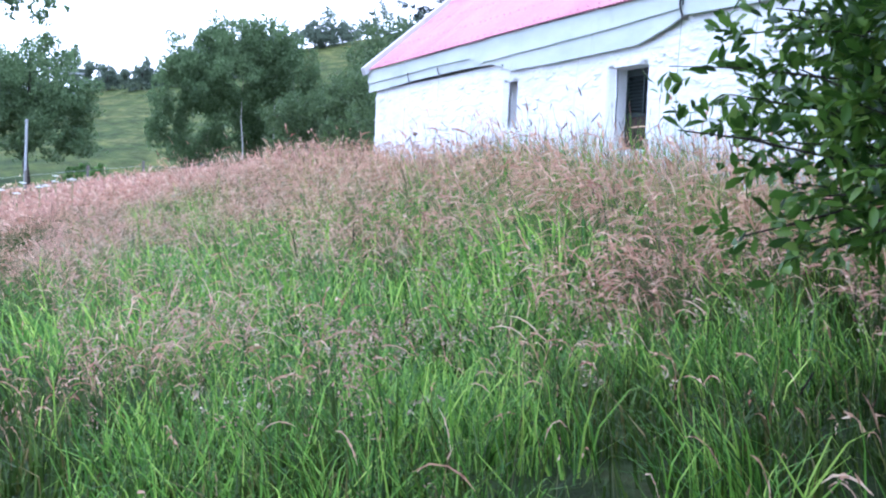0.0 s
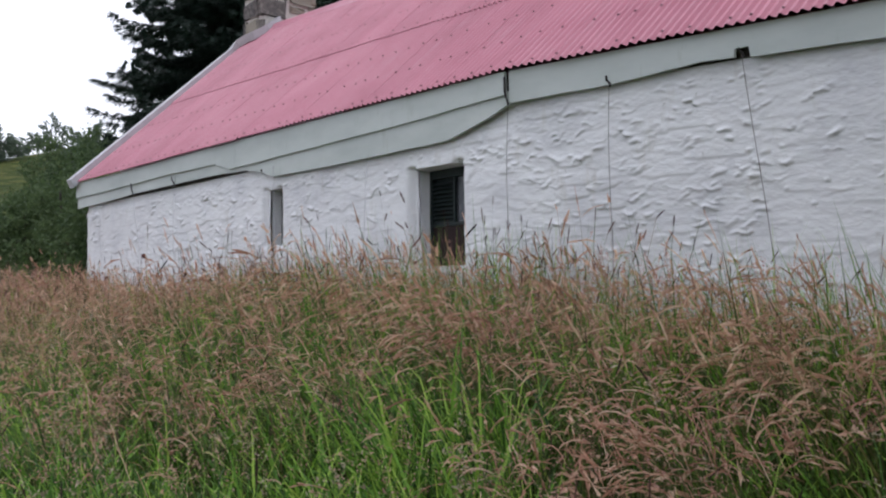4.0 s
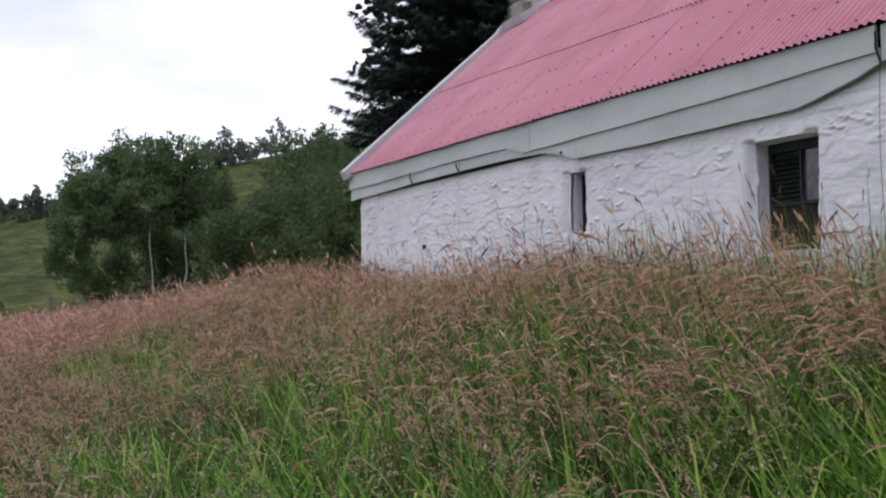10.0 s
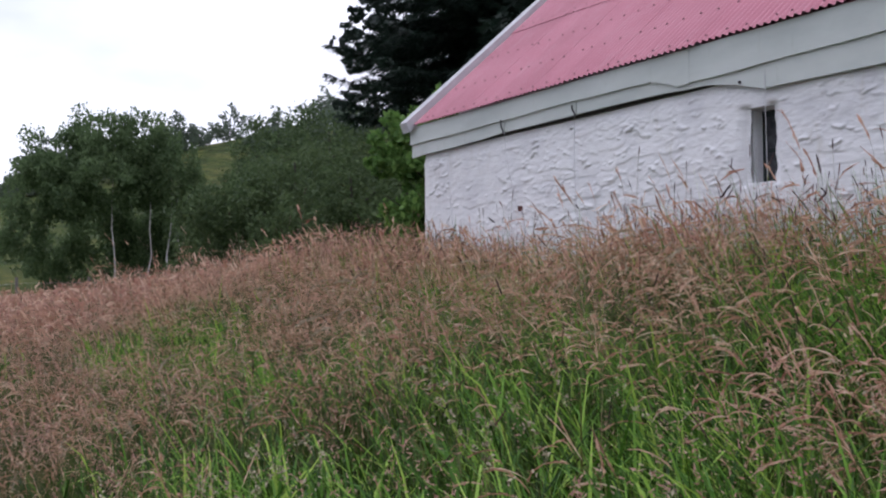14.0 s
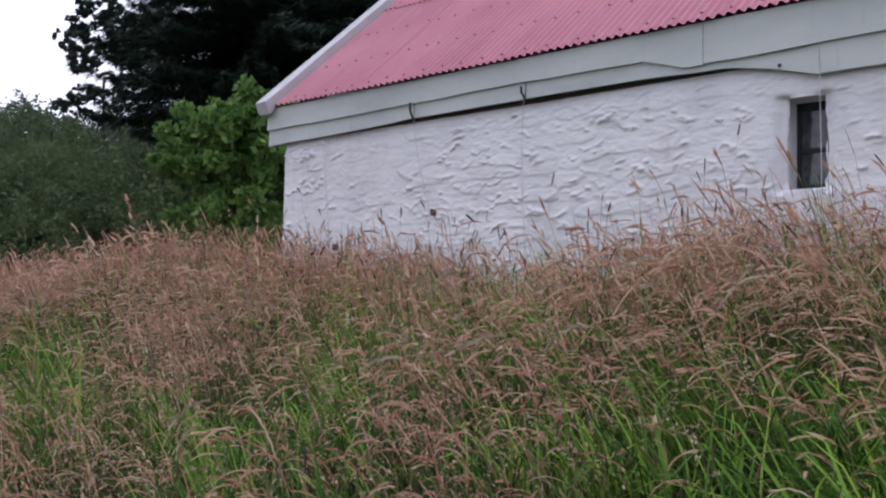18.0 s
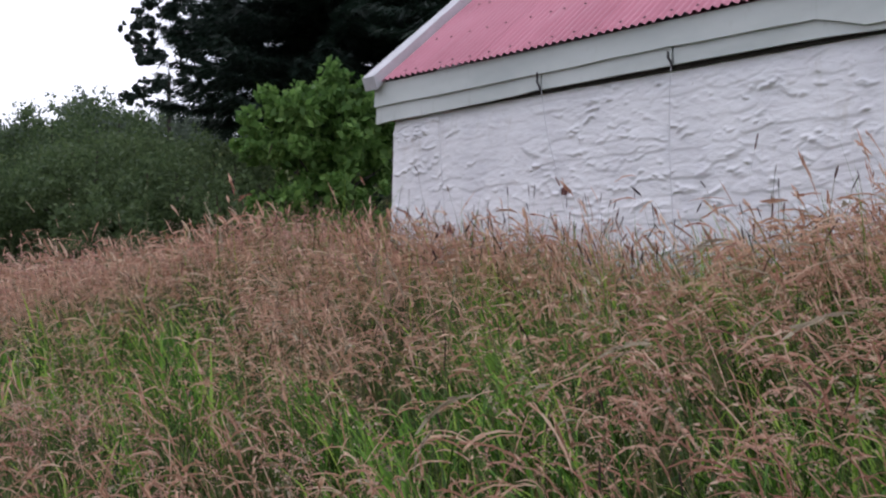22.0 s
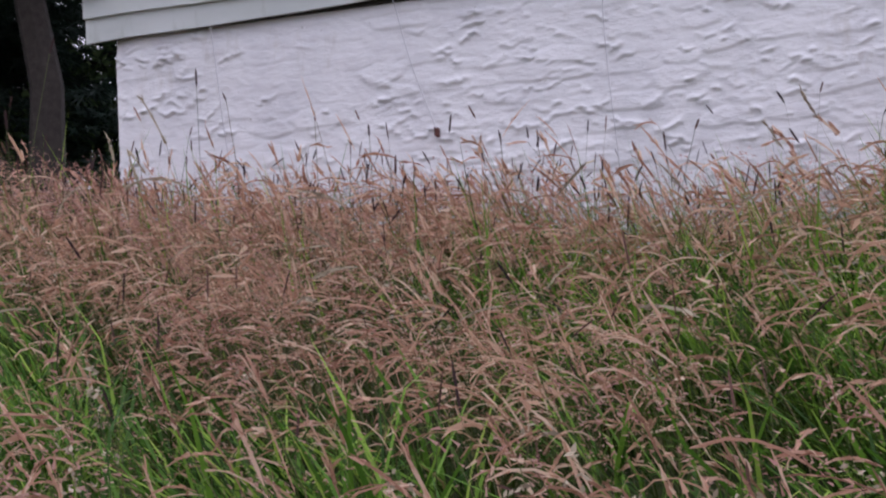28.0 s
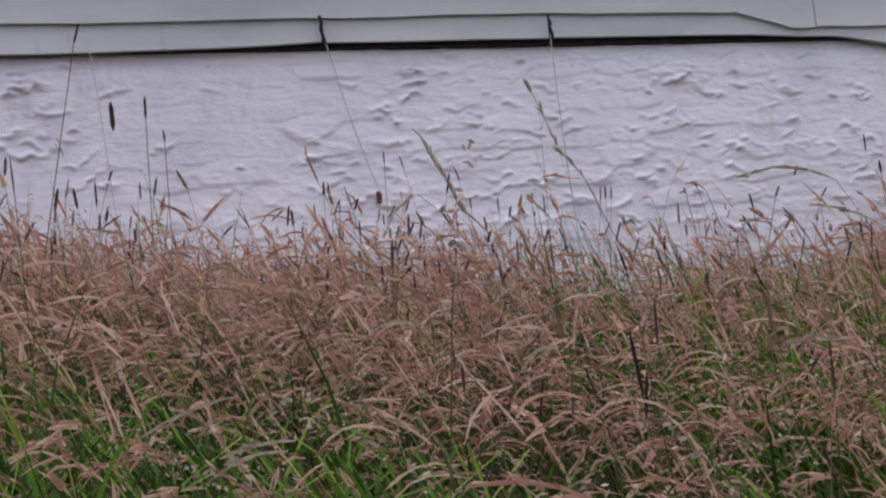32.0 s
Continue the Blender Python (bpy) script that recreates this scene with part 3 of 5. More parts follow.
def build_coping():
    # cement coping up the gable, kinked where it meets the chimney
    ye, ze, yr, zr = -0.135, EAVE_Z + 0.012, 2.95, 5.69
    slope = lambda y: ze + (zr - ze) * (y - ye) / (yr - ye)
    path = [(-0.10, y, slope(y) + 0.045) for y in (-0.20, 0.18, 0.64, 1.10, 1.56, 2.02, 2.42)]
    path += [(-0.06, 2.55, slope(2.55) + 0.06), (0.16, 2.585, slope(2.585) + 0.075), (0.40, 2.60, slope(2.60) + 0.075), (0.46, 2.74, slope(2.74) + 0.075), (0.46, 2.98, slope(2.95) + 0.07)]
    bm = bmesh.new()
    rings = []
    for i, p in enumerate(path):
        a, b = Vector(path[max(i - 1, 0)]), Vector(path[min(i + 1, len(path) - 1)])
        across = Vector((b.y - a.y, a.x - b.x, 0)).normalized() * (0.085 + 0.008 * math.sin(i * 2.1))
        p = Vector(p)
        low, high = Vector((0, 0.03, -0.07)), Vector((0, -0.02, 0.045))
        rings.append([bm.verts.new(q) for q in (p - across + low, p - across + high, p + across + high, p + across + low)])
    for p, q in zip(rings, rings[1:]):
        for k in range(4):
            bm.faces.new((p[k], q[k], q[(k + 1) % 4], p[(k + 1) % 4]))
    bm.faces.new(rings[0])
    bm.faces.new(rings[-1][::-1])
    bmesh.ops.recalc_face_normals(bm, faces=bm.faces)
    tagged(part("gable_coping", bm, M_COPING), "pale cement coping along the sloping gable edge", "coping", kind="structure")


build_coping()


def build_chimney():
    ch = empty("chimney", (0.1, 3.18, 5.0), "squat stone chimney with pale mortar, slab cap and clay pot", "chimney")
    x0, x1, y0, y1, z0, z1 = -0.13, 0.37, 2.66, 3.70, 4.9, 6.46
    reparent(part("core", box_bm((x0 + 0.015, y0 + 0.015, z0), (x1 - 0.015, y1 - 0.015, z1)), M_MORTAR, label="rough pale lime mortar"), ch)
    # stones of each face: share of the face's width from its front or outer edge, depth below the cap
    side = ((0.05, 0.19, 0.17, 0.28), (0.24, 0.49, 0.04, 0.31), (0.54, 1.0, 0.05, 0.34), (0.0, 0.47, 0.35, 0.64), (0.57, 0.84, 0.40, 0.51), (0.88, 1.0, 0.38, 0.60), (0.0, 0.09, 0.70, 1.06), (0.15, 0.55, 0.74, 1.0), (0.60, 0.95, 0.60, 0.90))
    face = ((0.04, 0.24, 0.05, 0.30), (0.30, 0.97, 0.04, 0.32), (0.05, 0.80, 0.37, 0.63), (0.86, 1.0, 0.35, 0.64), (0.0, 0.20, 0.68, 1.0), (0.27, 1.0, 0.70, 1.06))
    for k, (a, b, d0, d1) in enumerate(side):
        bm = box_bm((x1 - 0.08, y0 + a * (y1 - y0) - 0.008 * (a == 0), 6.44 - d1), (x1 + 0.006 + 0.004 * (k % 4), y0 + b * (y1 - y0), 6.44 - d0), 0.026, 0.030, 31 + k)
        reparent(part("stone_block", bm, M_STONE), ch)
    for k, (a, b, d0, d1) in enumerate(face):
        for front in (True, False):
            lo, hi = (y0 - 0.006 - 0.004 * (k % 3), y0 + 0.08) if front else (y1 - 0.08, y1 + 0.008)
            bm = box_bm((x0 + a * (x1 - x0), lo, 6.44 - d1), (x0 + b * (x1 - x0), hi, 6.44 - d0), 0.026, 0.030, 57 + k + 20 * front)
            reparent(part("stone_block", bm, M_STONE), ch)
    reparent(part("lower_cap_slab", box_bm((x0 - 0.08, y0 - 0.08, 6.44), (x1 + 0.08, y1 + 0.08, 6.51), 0.025, 0.022, 5), M_STONE, label="projecting stone cap course"), ch)
    reparent(part("cap_bedding", box_bm((x0 - 0.05, y0 - 0.05, 6.50), (x1 + 0.05, y1 + 0.05, 6.55), 0.02, 0.020, 15), M_MORTAR, label="rough pale mortar bed"), ch)
    for a, b, top in ((y0 - 0.03, y0 + 0.50, 6.67), (y0 + 0.54, y1 + 0.01, 6.64)):
        reparent(part("upper_cap_slab", box_bm((x0 - 0.01, a, 6.545), (x1 + 0.01, b, top), 0.04, 0.026, 8 + int(b * 10)), M_STONE, label="rough upper cap stone"), ch)
    reparent(part("cap_fillet", box_bm((x0 + 0.04, y0 + 0.40, 6.55), (x1 - 0.02, y0 + 0.66, 6.685), 0.03, 0.022, 18), M_MORTAR, label="mortar packed round the pot"), ch)
    bm = tube_bm([(0.12, 3.2, 6.66), (0.12, 3.2, 6.86), (0.12, 3.2, 6.89), (0.12, 3.2, 6.93)], 0.105, 14, taper=[1.05, 0.98, 1.1, 1.06])
    pot = reparent(part("chimney_pot", bm, M_POT, label="short buff clay pot", smooth=False), ch)
    bm = tube_bm([(0.12, 3.2, 6.92), (0.12, 3.2, 7.0)], 0.05, 8)
    bmesh.ops.create_cone(bm, cap_ends=True, segments=10, radius1=0.13, radius2=0.02, depth=0.05, matrix=Matrix.Translation((0.12, 3.2, 7.03)))
    part("cowl", bm, M_IRON, pot, "small grey metal cowl")


build_chimney()


def build_roof_vent():
    vent = empty("roof_vent", (7.4, 2.3, 4.9), "red sheet-metal smoke vent with a flared barrel cap on the ridge", "roof vent")
    bot = [(6.90, 1.90, 4.68), (7.81, 1.90, 4.68), (7.81, 2.78, 4.75), (6.90, 2.78, 4.75)]
    top = [(7.22, 2.05, 5.50), (7.67, 2.05, 5.50), (7.67, 2.50, 5.50), (7.22, 2.50, 5.50)]
    bm = bmesh.new()
    a, b = [bm.verts.new(p) for p in bot], [bm.verts.new(p) for p in top]
    for k in range(4):
        bm.faces.new((a[k], a[(k + 1) % 4], b[(k + 1) % 4], b[k]))
    bm.faces.new(b)
    bmesh.ops.bevel(bm, geom=list(bm.edges), offset=0.006, segments=1, affect="EDGES")
    reparent(part("shaft", bm, M_ROOF, label="tapering red sheet shaft"), vent)
    # arched cap whose straight flanks flare out to a low eave, with a hollow underside
    bm = bmesh.new()
    mid, half, base, rise, n = 7.425, 0.305, 5.465, 0.325, 10
    outer = [(mid - half, base), (mid - half, base + 0.02)]
    outer += [(mid - 0.185 * math.cos(math.pi * k / n), base + rise - 0.135 + 0.135 * math.sin(math.pi * k / n)) for k in range(n + 1)]
    outer += [(mid + half, base + 0.02), (mid + half, base)]
    inner = [(mid + half - 0.03, base), (mid + 0.17, base + 0.14), (mid - 0.17, base + 0.14), (mid - half + 0.03, base)]
    ends = []
    for y in (1.975, 2.575):
        ends.append([bm.verts.new((x, y, z)) for x, z in outer + inner])
    m = len(ends[0])
    for k in range(m):
        bm.faces.new((ends[0][k], ends[0][(k + 1) % m], ends[1][(k + 1) % m], ends[1][k]))
    bm.faces.new(ends[0][::-1])
    bm.faces.new(ends[1])
    bmesh.ops.recalc_face_normals(bm, faces=bm.faces)
    reparent(part("barrel_cap", bm, M_ROOF, label="arched red sheet cap with flared eaves"), vent)
    bm = bmesh.new()
    for lo, hi in (((6.80, 1.82, 4.66), (7.90, 1.915, 4.72)), ((7.80, 1.87, 4.68), (7.90, 2.32, 4.74))):
        box_bm(lo, hi, 0.006, bm=bm)
    for v in bm.verts:
        v.co.z = 2.957 + (v.co.y + 0.11) * 0.885 + (0.03 if v.co.z > 4.70 else 0.0)
    reparent(part("flashing", bm, M_ROOF, label="pink flashing at the foot of the vent"), vent)


build_roof_vent()


# ---- windows in deep reveals ----
def window_small():
    a, b, c, d = OPENINGS[0]
    y = float(wall_y((a + b) / 2))
    w = empty("window_1", ((a + b) / 2, y, c), "small two-pane window in a deep white reveal", "window", kind="structure")
    for nm, lo, hi in (("jamb", (a - 0.10, y + 0.095, c - 0.08), (a, y + 0.5, d + 0.08)), ("jamb", (b, y + 0.095, c - 0.08), (b + 0.10, y + 0.5, d + 0.08)),
                       ("lintel", (a, y + 0.03, d), (b, y + 0.5, d + 0.10)), ("window_sill", (a, y - 0.012, c - 0.08), (b, y + 0.5, c))):
        reparent(part(nm, box_bm(lo, hi, 0.012, 0.004, 3), M_WALL, label="limewashed reveal"), w)
    yf = y + 0.19
    for lo, hi in (((a, yf, c), (a + 0.03, yf + 0.05, d)), ((b - 0.03, yf, c), (b, yf + 0.05, d)), ((a + 0.03, yf, d - 0.055), (b - 0.03, yf + 0.05, d)),
                   ((a + 0.03, yf, c), (b - 0.03, yf + 0.05, c + 0.055)), ((a + 0.03, yf, c + 0.27), (b - 0.03, yf + 0.05, c + 0.30))):
        reparent(part("window_frame", box_bm(lo, hi, 0.004), M_BLACKWOOD, label="black painted window bar"), w)
    for lo, hi in (((a + 0.03, yf + 0.02, c + 0.055), (b - 0.03, yf + 0.026, c + 0.27)), ((a + 0.03, yf + 0.02, c + 0.30), (b - 0.03, yf + 0.026, d - 0.055))):
        reparent(part("pane", box_bm(lo, hi), M_GLASS, label="dusty grey window pane"), w)
    # backing sheet coloured dark in place of the unlit room
    reparent(part("room_shade_sheet", box_bm((a - 0.1, y + 0.52, c - 0.1), (b + 0.1, y + 0.55, d + 0.1)), M_DARK, label="dark sheet painted as the unlit room behind the window"), w)


def window_louvred():
    a, b, c, d = OPENINGS[1]
    y = float(wall_y((a + b) / 2))
    w = empty("window_2", ((a + b) / 2, y, c), "dark window with a louvred shutter, a dirty pane and a brown board", "window", kind="structure")
    for nm, lo, hi in (("jamb", (a - 0.12, y + 0.095, c - 0.08), (a, y + 0.5, d + 0.08)), ("jamb", (b, y + 0.095, c - 0.08), (b + 0.12, y + 0.5, d + 0.08)),
                       ("lintel", (a, y + 0.03, d), (b, y + 0.5, d + 0.10)), ("window_sill", (a, y - 0.02, c - 0.08), (b, y + 0.5, c))):
        reparent(part(nm, box_bm(lo, hi, 0.014, 0.005, 9), M_WALL, label="limewashed reveal"), w)
    yf = y + 0.20
    m = a + 0.345
    zb = c + 0.40
    for lo, hi in (((a, yf, c), (a + 0.03, yf + 0.06, d)), ((b - 0.03, yf, c), (b, yf + 0.06, d)), ((a + 0.03, yf, d - 0.08), (b - 0.03, yf + 0.06, d)),
                   ((m - 0.012, yf + 0.002, zb), (m + 0.012, yf + 0.06, d - 0.08)), ((a + 0.03, yf, zb - 0.03), (b - 0.03, yf + 0.06, zb))):
        reparent(part("window_frame", box_bm(lo, hi, 0.004), M_BLACKWOOD, label="black painted window bar"), w)
    shutter = reparent(part("shutter", box_bm((a + 0.03, yf + 0.055, zb), (m, yf + 0.062, d - 0.08)), M_BLACKWOOD, label="black-green louvred shutter"), w)
    z = zb + 0.02
    while z < d - 0.10:
        bm = box_bm((a + 0.03, -0.020, -0.004), (m - 0.012, 0.020, 0.004), 0.002)
        bmesh.ops.transform(bm, matrix=Matrix.Translation((0, yf + 0.025, z)) @ Matrix.Rotation(radians(38), 4, "X"), verts=bm.verts)
        part("louvre_slat", bm, M_BLACKWOOD, shutter)
        z += 0.038
    reparent(part("pane", box_bm((m + 0.012, yf + 0.03, zb), (b - 0.03, yf + 0.036, d - 0.08)), M_GLASS, label="dirty pale window pane"), w)
    for i in range(4):
        x0 = a + 0.03 + i * (b - a - 0.06) / 4
        reparent(part("lower_board", box_bm((x0 + 0.003, yf + 0.015 + 0.004 * (i % 2), c), (x0 + (b - a - 0.06) / 4 - 0.003, yf + 0.04, zb - 0.03), 0.003), M_BROWNWOOD, label="dark red-brown board"), w)
    # added sheet, its dark colour stands for the room's shade
    reparent(part("room_shade_sheet", box_bm((a - 0.1, y + 0.52, c - 0.1), (b + 0.1, y + 0.55, d + 0.1)), M_DARK, label="dark sheet painted as the unlit room behind the window"), w)


window_small()
window_louvred()


# ---- tie wires of the old roof hanging down the wall ----
def tie_wire(x, z_top, x_low, z_low, bulge=0.03, weight=None, hook=0.0, pale=False):
    y = float(wall_y(x))
    t = empty("tie_wire", (x, y - 0.09, z_top), "thin roof tie wire" + (" from an iron hook" if hook else "") + (" to a rusty peg" if weight else " down the white wall"), "tie wire", "tie wires on the front wall")
    pts = []
    for k in range(9):
        s = k / 8
        xx = x + (x_low - x) * s + 0.010 * math.sin(s * 5 + x)
        yy = float(wall_y(xx)) - 0.072 - bulge * math.sin(math.pi * min(1, s * 1.3)) * 0.5
        pts.append((xx, yy, z_top + (z_low - z_top) * s))
    wire = reparent(part("wire", tube_bm(pts, 0.0030, 5), M_COPING if pale else M_WIRE), t)
    if hook:
        bm = tube_bm([(x - 0.012, y - 0.10, z_top + hook), (x - 0.004, y - 0.105, z_top + hook * 0.7), (x - 0.010, y - 0.10, z_top + hook * 0.4), (x + 0.006, y - 0.085, z_top), (x + 0.010, y - 0.08, z_top - 0.03)], 0.009, 6)
        part("hook", bm, M_IRON, wire, "black iron hook")
    if weight:
        xx, zz = weight
        yw = float(wall_y(xx))
        bm = box_bm((xx - 0.011, yw - 0.052, zz - 0.030), (xx + 0.011, yw + 0.02, zz + 0.026), 0.006, 0.003, int(xx * 10))
        part("peg", bm, M_RUST, wire, "rusty red iron peg")


tie_wire(0.72, 2.60, 0.86, 1.52, weight=(0.87, 1.53), pale=True)
tie_wire(1.905, 2.63, 2.14, 1.79, weight=(2.14, 1.78), hook=0.12, pale=True)
tie_wire(3.16, 2.64, 3.19, 1.20, hook=0.075, pale=True)
tie_wire(5.61, 2.58, 5.62, 1.10, pale=True)
tie_wire(7.32, 2.50, 7.27, 1.00, pale=True)
tie_wire(9.29, 2.70, 9.29, 1.00, hook=0.20)
tie_wire(10.25, 2.71, 10.24, 1.00, hook=0.05)
tie_wire(11.31, 2.76, 11.53, 1.00, hook=0.03)


# ---- meadow grass ----
rng = np.random.default_rng(11)


class Pile:
    def __init__(self):
        self.v, self.f, self.n = [], [], 0

    def add(self, vf):
        v, f = vf
        self.v.append(v)
        self.f.append(f + self.n)
        self.n += len(v)

    def build(self, name, mat, label, category, smooth=False):
        ob = part_arr(name, np.concatenate(self.v), np.concatenate(self.f), mat, smooth=smooth)
        return tagged(ob, label, category, kind="stuff")


FINE = 1 - (1 - np.linspace(0, 1, 17)) ** 2.0


def arcs(root, ang, turn0, turn1, length, power, levels):
    """Centre lines that start near upright and curl over: (N,K,3) points; turn in radians from upright."""
    mid, step = (FINE[1:] + FINE[:-1]) / 2, np.diff(FINE)
    th = turn0[:, None] + (turn1 - turn0)[:, None] * mid[None] ** power[:, None]
    zero = np.zeros((len(root), 1))
    r = np.concatenate([zero, np.cumsum(np.sin(th) * step, 1)], 1) * length[:, None]
    z = np.concatenate([zero, np.cumsum(np.cos(th) * step, 1)], 1) * length[:, None]
    lv = np.array(levels)
    lo = np.clip(np.searchsorted(FINE, lv, side="right") - 1, 0, 15)
    w = ((lv - FINE[lo]) / step[lo])[None]
    r, z = r[:, lo] * (1 - w) + r[:, lo + 1] * w, z[:, lo] * (1 - w) + z[:, lo + 1] * w
    c, s_ = np.cos(ang)[:, None], np.sin(ang)[:, None]
    return np.stack([root[:, None, 0] + c * r, root[:, None, 1] + s_ * r, root[:, None, 2] + z], -1)


def strip(pts, width, side, profile):
    n, k = pts.shape[:2]
    w = width[:, None] * np.array(profile)[None] / 2
    off = np.stack([np.cos(side)[:, None] * w, np.sin(side)[:, None] * w, np.zeros_like(w)], -1)
    v = np.stack([pts - off, pts + off], 2)
    q = (np.arange(n) * k * 2)[:, None] + (np.arange(k - 1) * 2)[None]
    return v.reshape(-1, 3), np.stack([q, q + 1, q + 3, q + 2], -1).reshape(-1, 4)


def strip_flat(pts, width, profile):
    """The same, widened within the plane of the bend, so that an arched head shows its full side."""
    n, k = pts.shape[:2]
    d = np.gradient(pts, axis=1)
    d /= np.linalg.norm(d, axis=2)[..., None] + 1e-9
    out = np.stack([-d[..., 1], d[..., 0], np.zeros((n, k))], -1)
    out = np.where(np.abs(d[..., 2:]) > 0.96, np.array((0.0, 1.0, 0.0)), out)
    nrm = np.cross(d, out)
    nrm /= np.linalg.norm(nrm, axis=2)[..., None] + 1e-9
    w = width[:, None] * np.array(profile)[None] / 2
    off = nrm * w[..., None]
    v = np.stack([pts - off, pts + off], 2)
    q = (np.arange(n) * k * 2)[:, None] + (np.arange(k - 1) * 2)[None]
    return v.reshape(-1, 3), np.stack([q, q + 1, q + 3, q + 2], -1).reshape(-1, 4)


# lush spots with few flowering stalks, and spots where they stand thick
LUSH = ((0.7, -2.6), (1.6, -3.3), (2.3, -1.2), (2.7, -1.7), (2.9, -1.8), (3.3, -0.5), (3.4, -2.1), (3.9, -2.1), (4.1, -1.3), (4.0, -2.7), (4.4, -1.6), (4.9, -3.4), (5.0, -4.0),
        (5.3, -2.3), (6.2, -3.2), (6.3, -2.1), (6.9, -3.7), (7.0, -1.0), (7.3, -1.8), (7.4, -0.6), (7.7, -2.3), (7.6, -3.0), (8.3, -1.6), (8.2, -0.7), (8.5, -2.6), (8.8, -1.1), (9.2, -0.8), (9.5, -2.6), (9.9, -0.9), (10.0, -3.3), (10.3, -2.1),
        (10.6, -4.3), (10.8, -2.8), (11.4, -1.6), (12.0, -0.6), (12.1, -3.1), (13.4, -2.5), (13.5, -3.5), (14.3, -3.2), (14.6, -4.3), (15.2, -5.3), (15.6, -4.0), (6.2, -4.6), (6.7, -4.9), (7.2, -4.9), (7.5, -4.3), (7.9, -4.7), (6.9, -4.2), (6.4, -5.2),
        (0.5, -3.3), (0.8, -3.9), (1.1, -4.4), (11.2, -3.9), (12.8, -3.9), (11.4, -3.4), (11.9, -3.9), (12.3, -4.4), (11.0, -4.8), (12.0, -2.6), (11.6, -4.5), (12.6, -1.8), (13.0, -4.9), (11.6, -5.2))
THICK = ((-0.6, -1.9), (0.3, -2.3), (1.5, -1.2), (1.8, -2.6), (2.2, -3.5), (2.7, -0.9), (4.6, -4.5), (5.2, -3.6), (5.7, -1.3), (5.9, -4.2), (6.5, -1.0),
         (3.2, -4.6), (3.6, -3.7), (3.9, -4.4), (4.4, -3.9), (2.8, -4.0), (4.6, -5.3), (5.0, -4.9), (5.4, -5.2), (5.7, -5.6), (6.6, -2.7), (8.1, -3.4), (8.4, -3.7), (8.8, -4.0), (8.3, -4.3), (8.7, -4.6), (9.2, -3.9), (9.3, -3.4), (9.9, -1.6))


def spots_at(x, y, spots, r):
    s = np.zeros_like(x)
    for cx, cy in spots:
        s = np.maximum(s, np.exp(-((x - cx) ** 2 + ((y - cy) * 1.2) ** 2) / (r * r)))
    return s


def pinkness(x, y):
    """Share of flowering stalks: high near the gable and along the wall, low in the lush green tufts."""
    big = fbm(x * 0.9 + 3, y * 1.1, 3, 101)
    lush = smooth_step(9.5, 14.0, x) * smooth_step(-0.8, -2.2, y)
    edge = 0.06 * smooth_step(-1.8, -0.6, y) + 0.22 * smooth_step(8.0, 5.5, x)
    p = 0.58 + 3.2 * (big - 0.5) - 0.06 * lush - 0.20 * smooth_step(5.8, 8.0, x) * smooth_step(14.0, 11.5, x) * smooth_step(-0.6, -1.5, y) + edge + 0.16 * smooth_step(5.0, 3.5, x) + 0.1 * smooth_step(3, -2, x) + 0.04 * smooth_step(11.0, 12.5, x)
    return np.clip(p - 0.80 * spots_at(x, y, LUSH, 0.55) + 0.5 * spots_at(x, y, THICK, 0.5) - 0.25 * smooth_step(-3.6, -4.4, y) * smooth_step(3.4, 2.8, x) - 0.30 * smooth_step(-3.3, -4.3, y) * smooth_step(5.4, 6.4, x) * smooth_step(14.0, 12.0, x), 0.08, 1.0)


def scatter(x0, x1, y0, y1, per_m2):
    n = int((x1 - x0) * (y1 - y0) * per_m2)
    x, y = rng.uniform(x0, x1, n), rng.uniform(y0, y1, n)
    inside = (x > -0.06) & (y > wall_y(x) - 0.06)
    return x[~inside], y[~inside]


def tufts(x, y, m, spread):
    """m plants round each centre, with the number of the tuft they belong to."""
    k = np.repeat(np.arange(len(x)), m)
    tx, ty = x[k] + rng.normal(0, spread, len(k)), y[k] + rng.normal(0, spread, len(k))
    ty = np.where(tx > -0.06, np.minimum(ty, wall_y(tx) - 0.04), ty)
    return tx, ty, k


def near_path(x, y):
    """Trodden line under the walker."""
    return np.abs(y - np.interp(x, (0.5, 1.2, 2.0, 3.0, 5.0, 7.2, 9.0, 10.5, 12.0, 13.3, 14.6, 15.6, 16.8, 18.5), (-5.5, -5.65, -5.9, -6.13, -6.38, -6.74, -6.76, -6.58, -6.6, -6.65, -6.33, -6.0, -6.15, -6.22)))


def grass_height(x, y):
    h = 0.56 + 0.36 * (fbm(x * 0.8, y * 0.8, 3, 141) - 0.3) + 0.10 * smooth_step(-1.4, -0.2, y) * (x > -0.3)
    h = h + (0.06 + 0.055 * smooth_step(4.5, 5.5, x) * smooth_step(10.0, 8.5, x) + 0.08 * smooth_step(-2.4, -1.2, y) * smooth_step(8.0, 6.0, x) + 0.18 * smooth_step(7.5, 10.0, x) * smooth_step(15, 13, x)) * smooth_step(-3.6, -2.2, y)
    h = h * (1 - 0.28 * smooth_step(12.0, 14.0, x) * smooth_step(-1.6, -2.6, y))
    return h * (1 - 0.65 * np.exp(-(near_path(x, y) / 0.5) ** 2) * (x > -0.5))


WIND = math.pi * 0.99


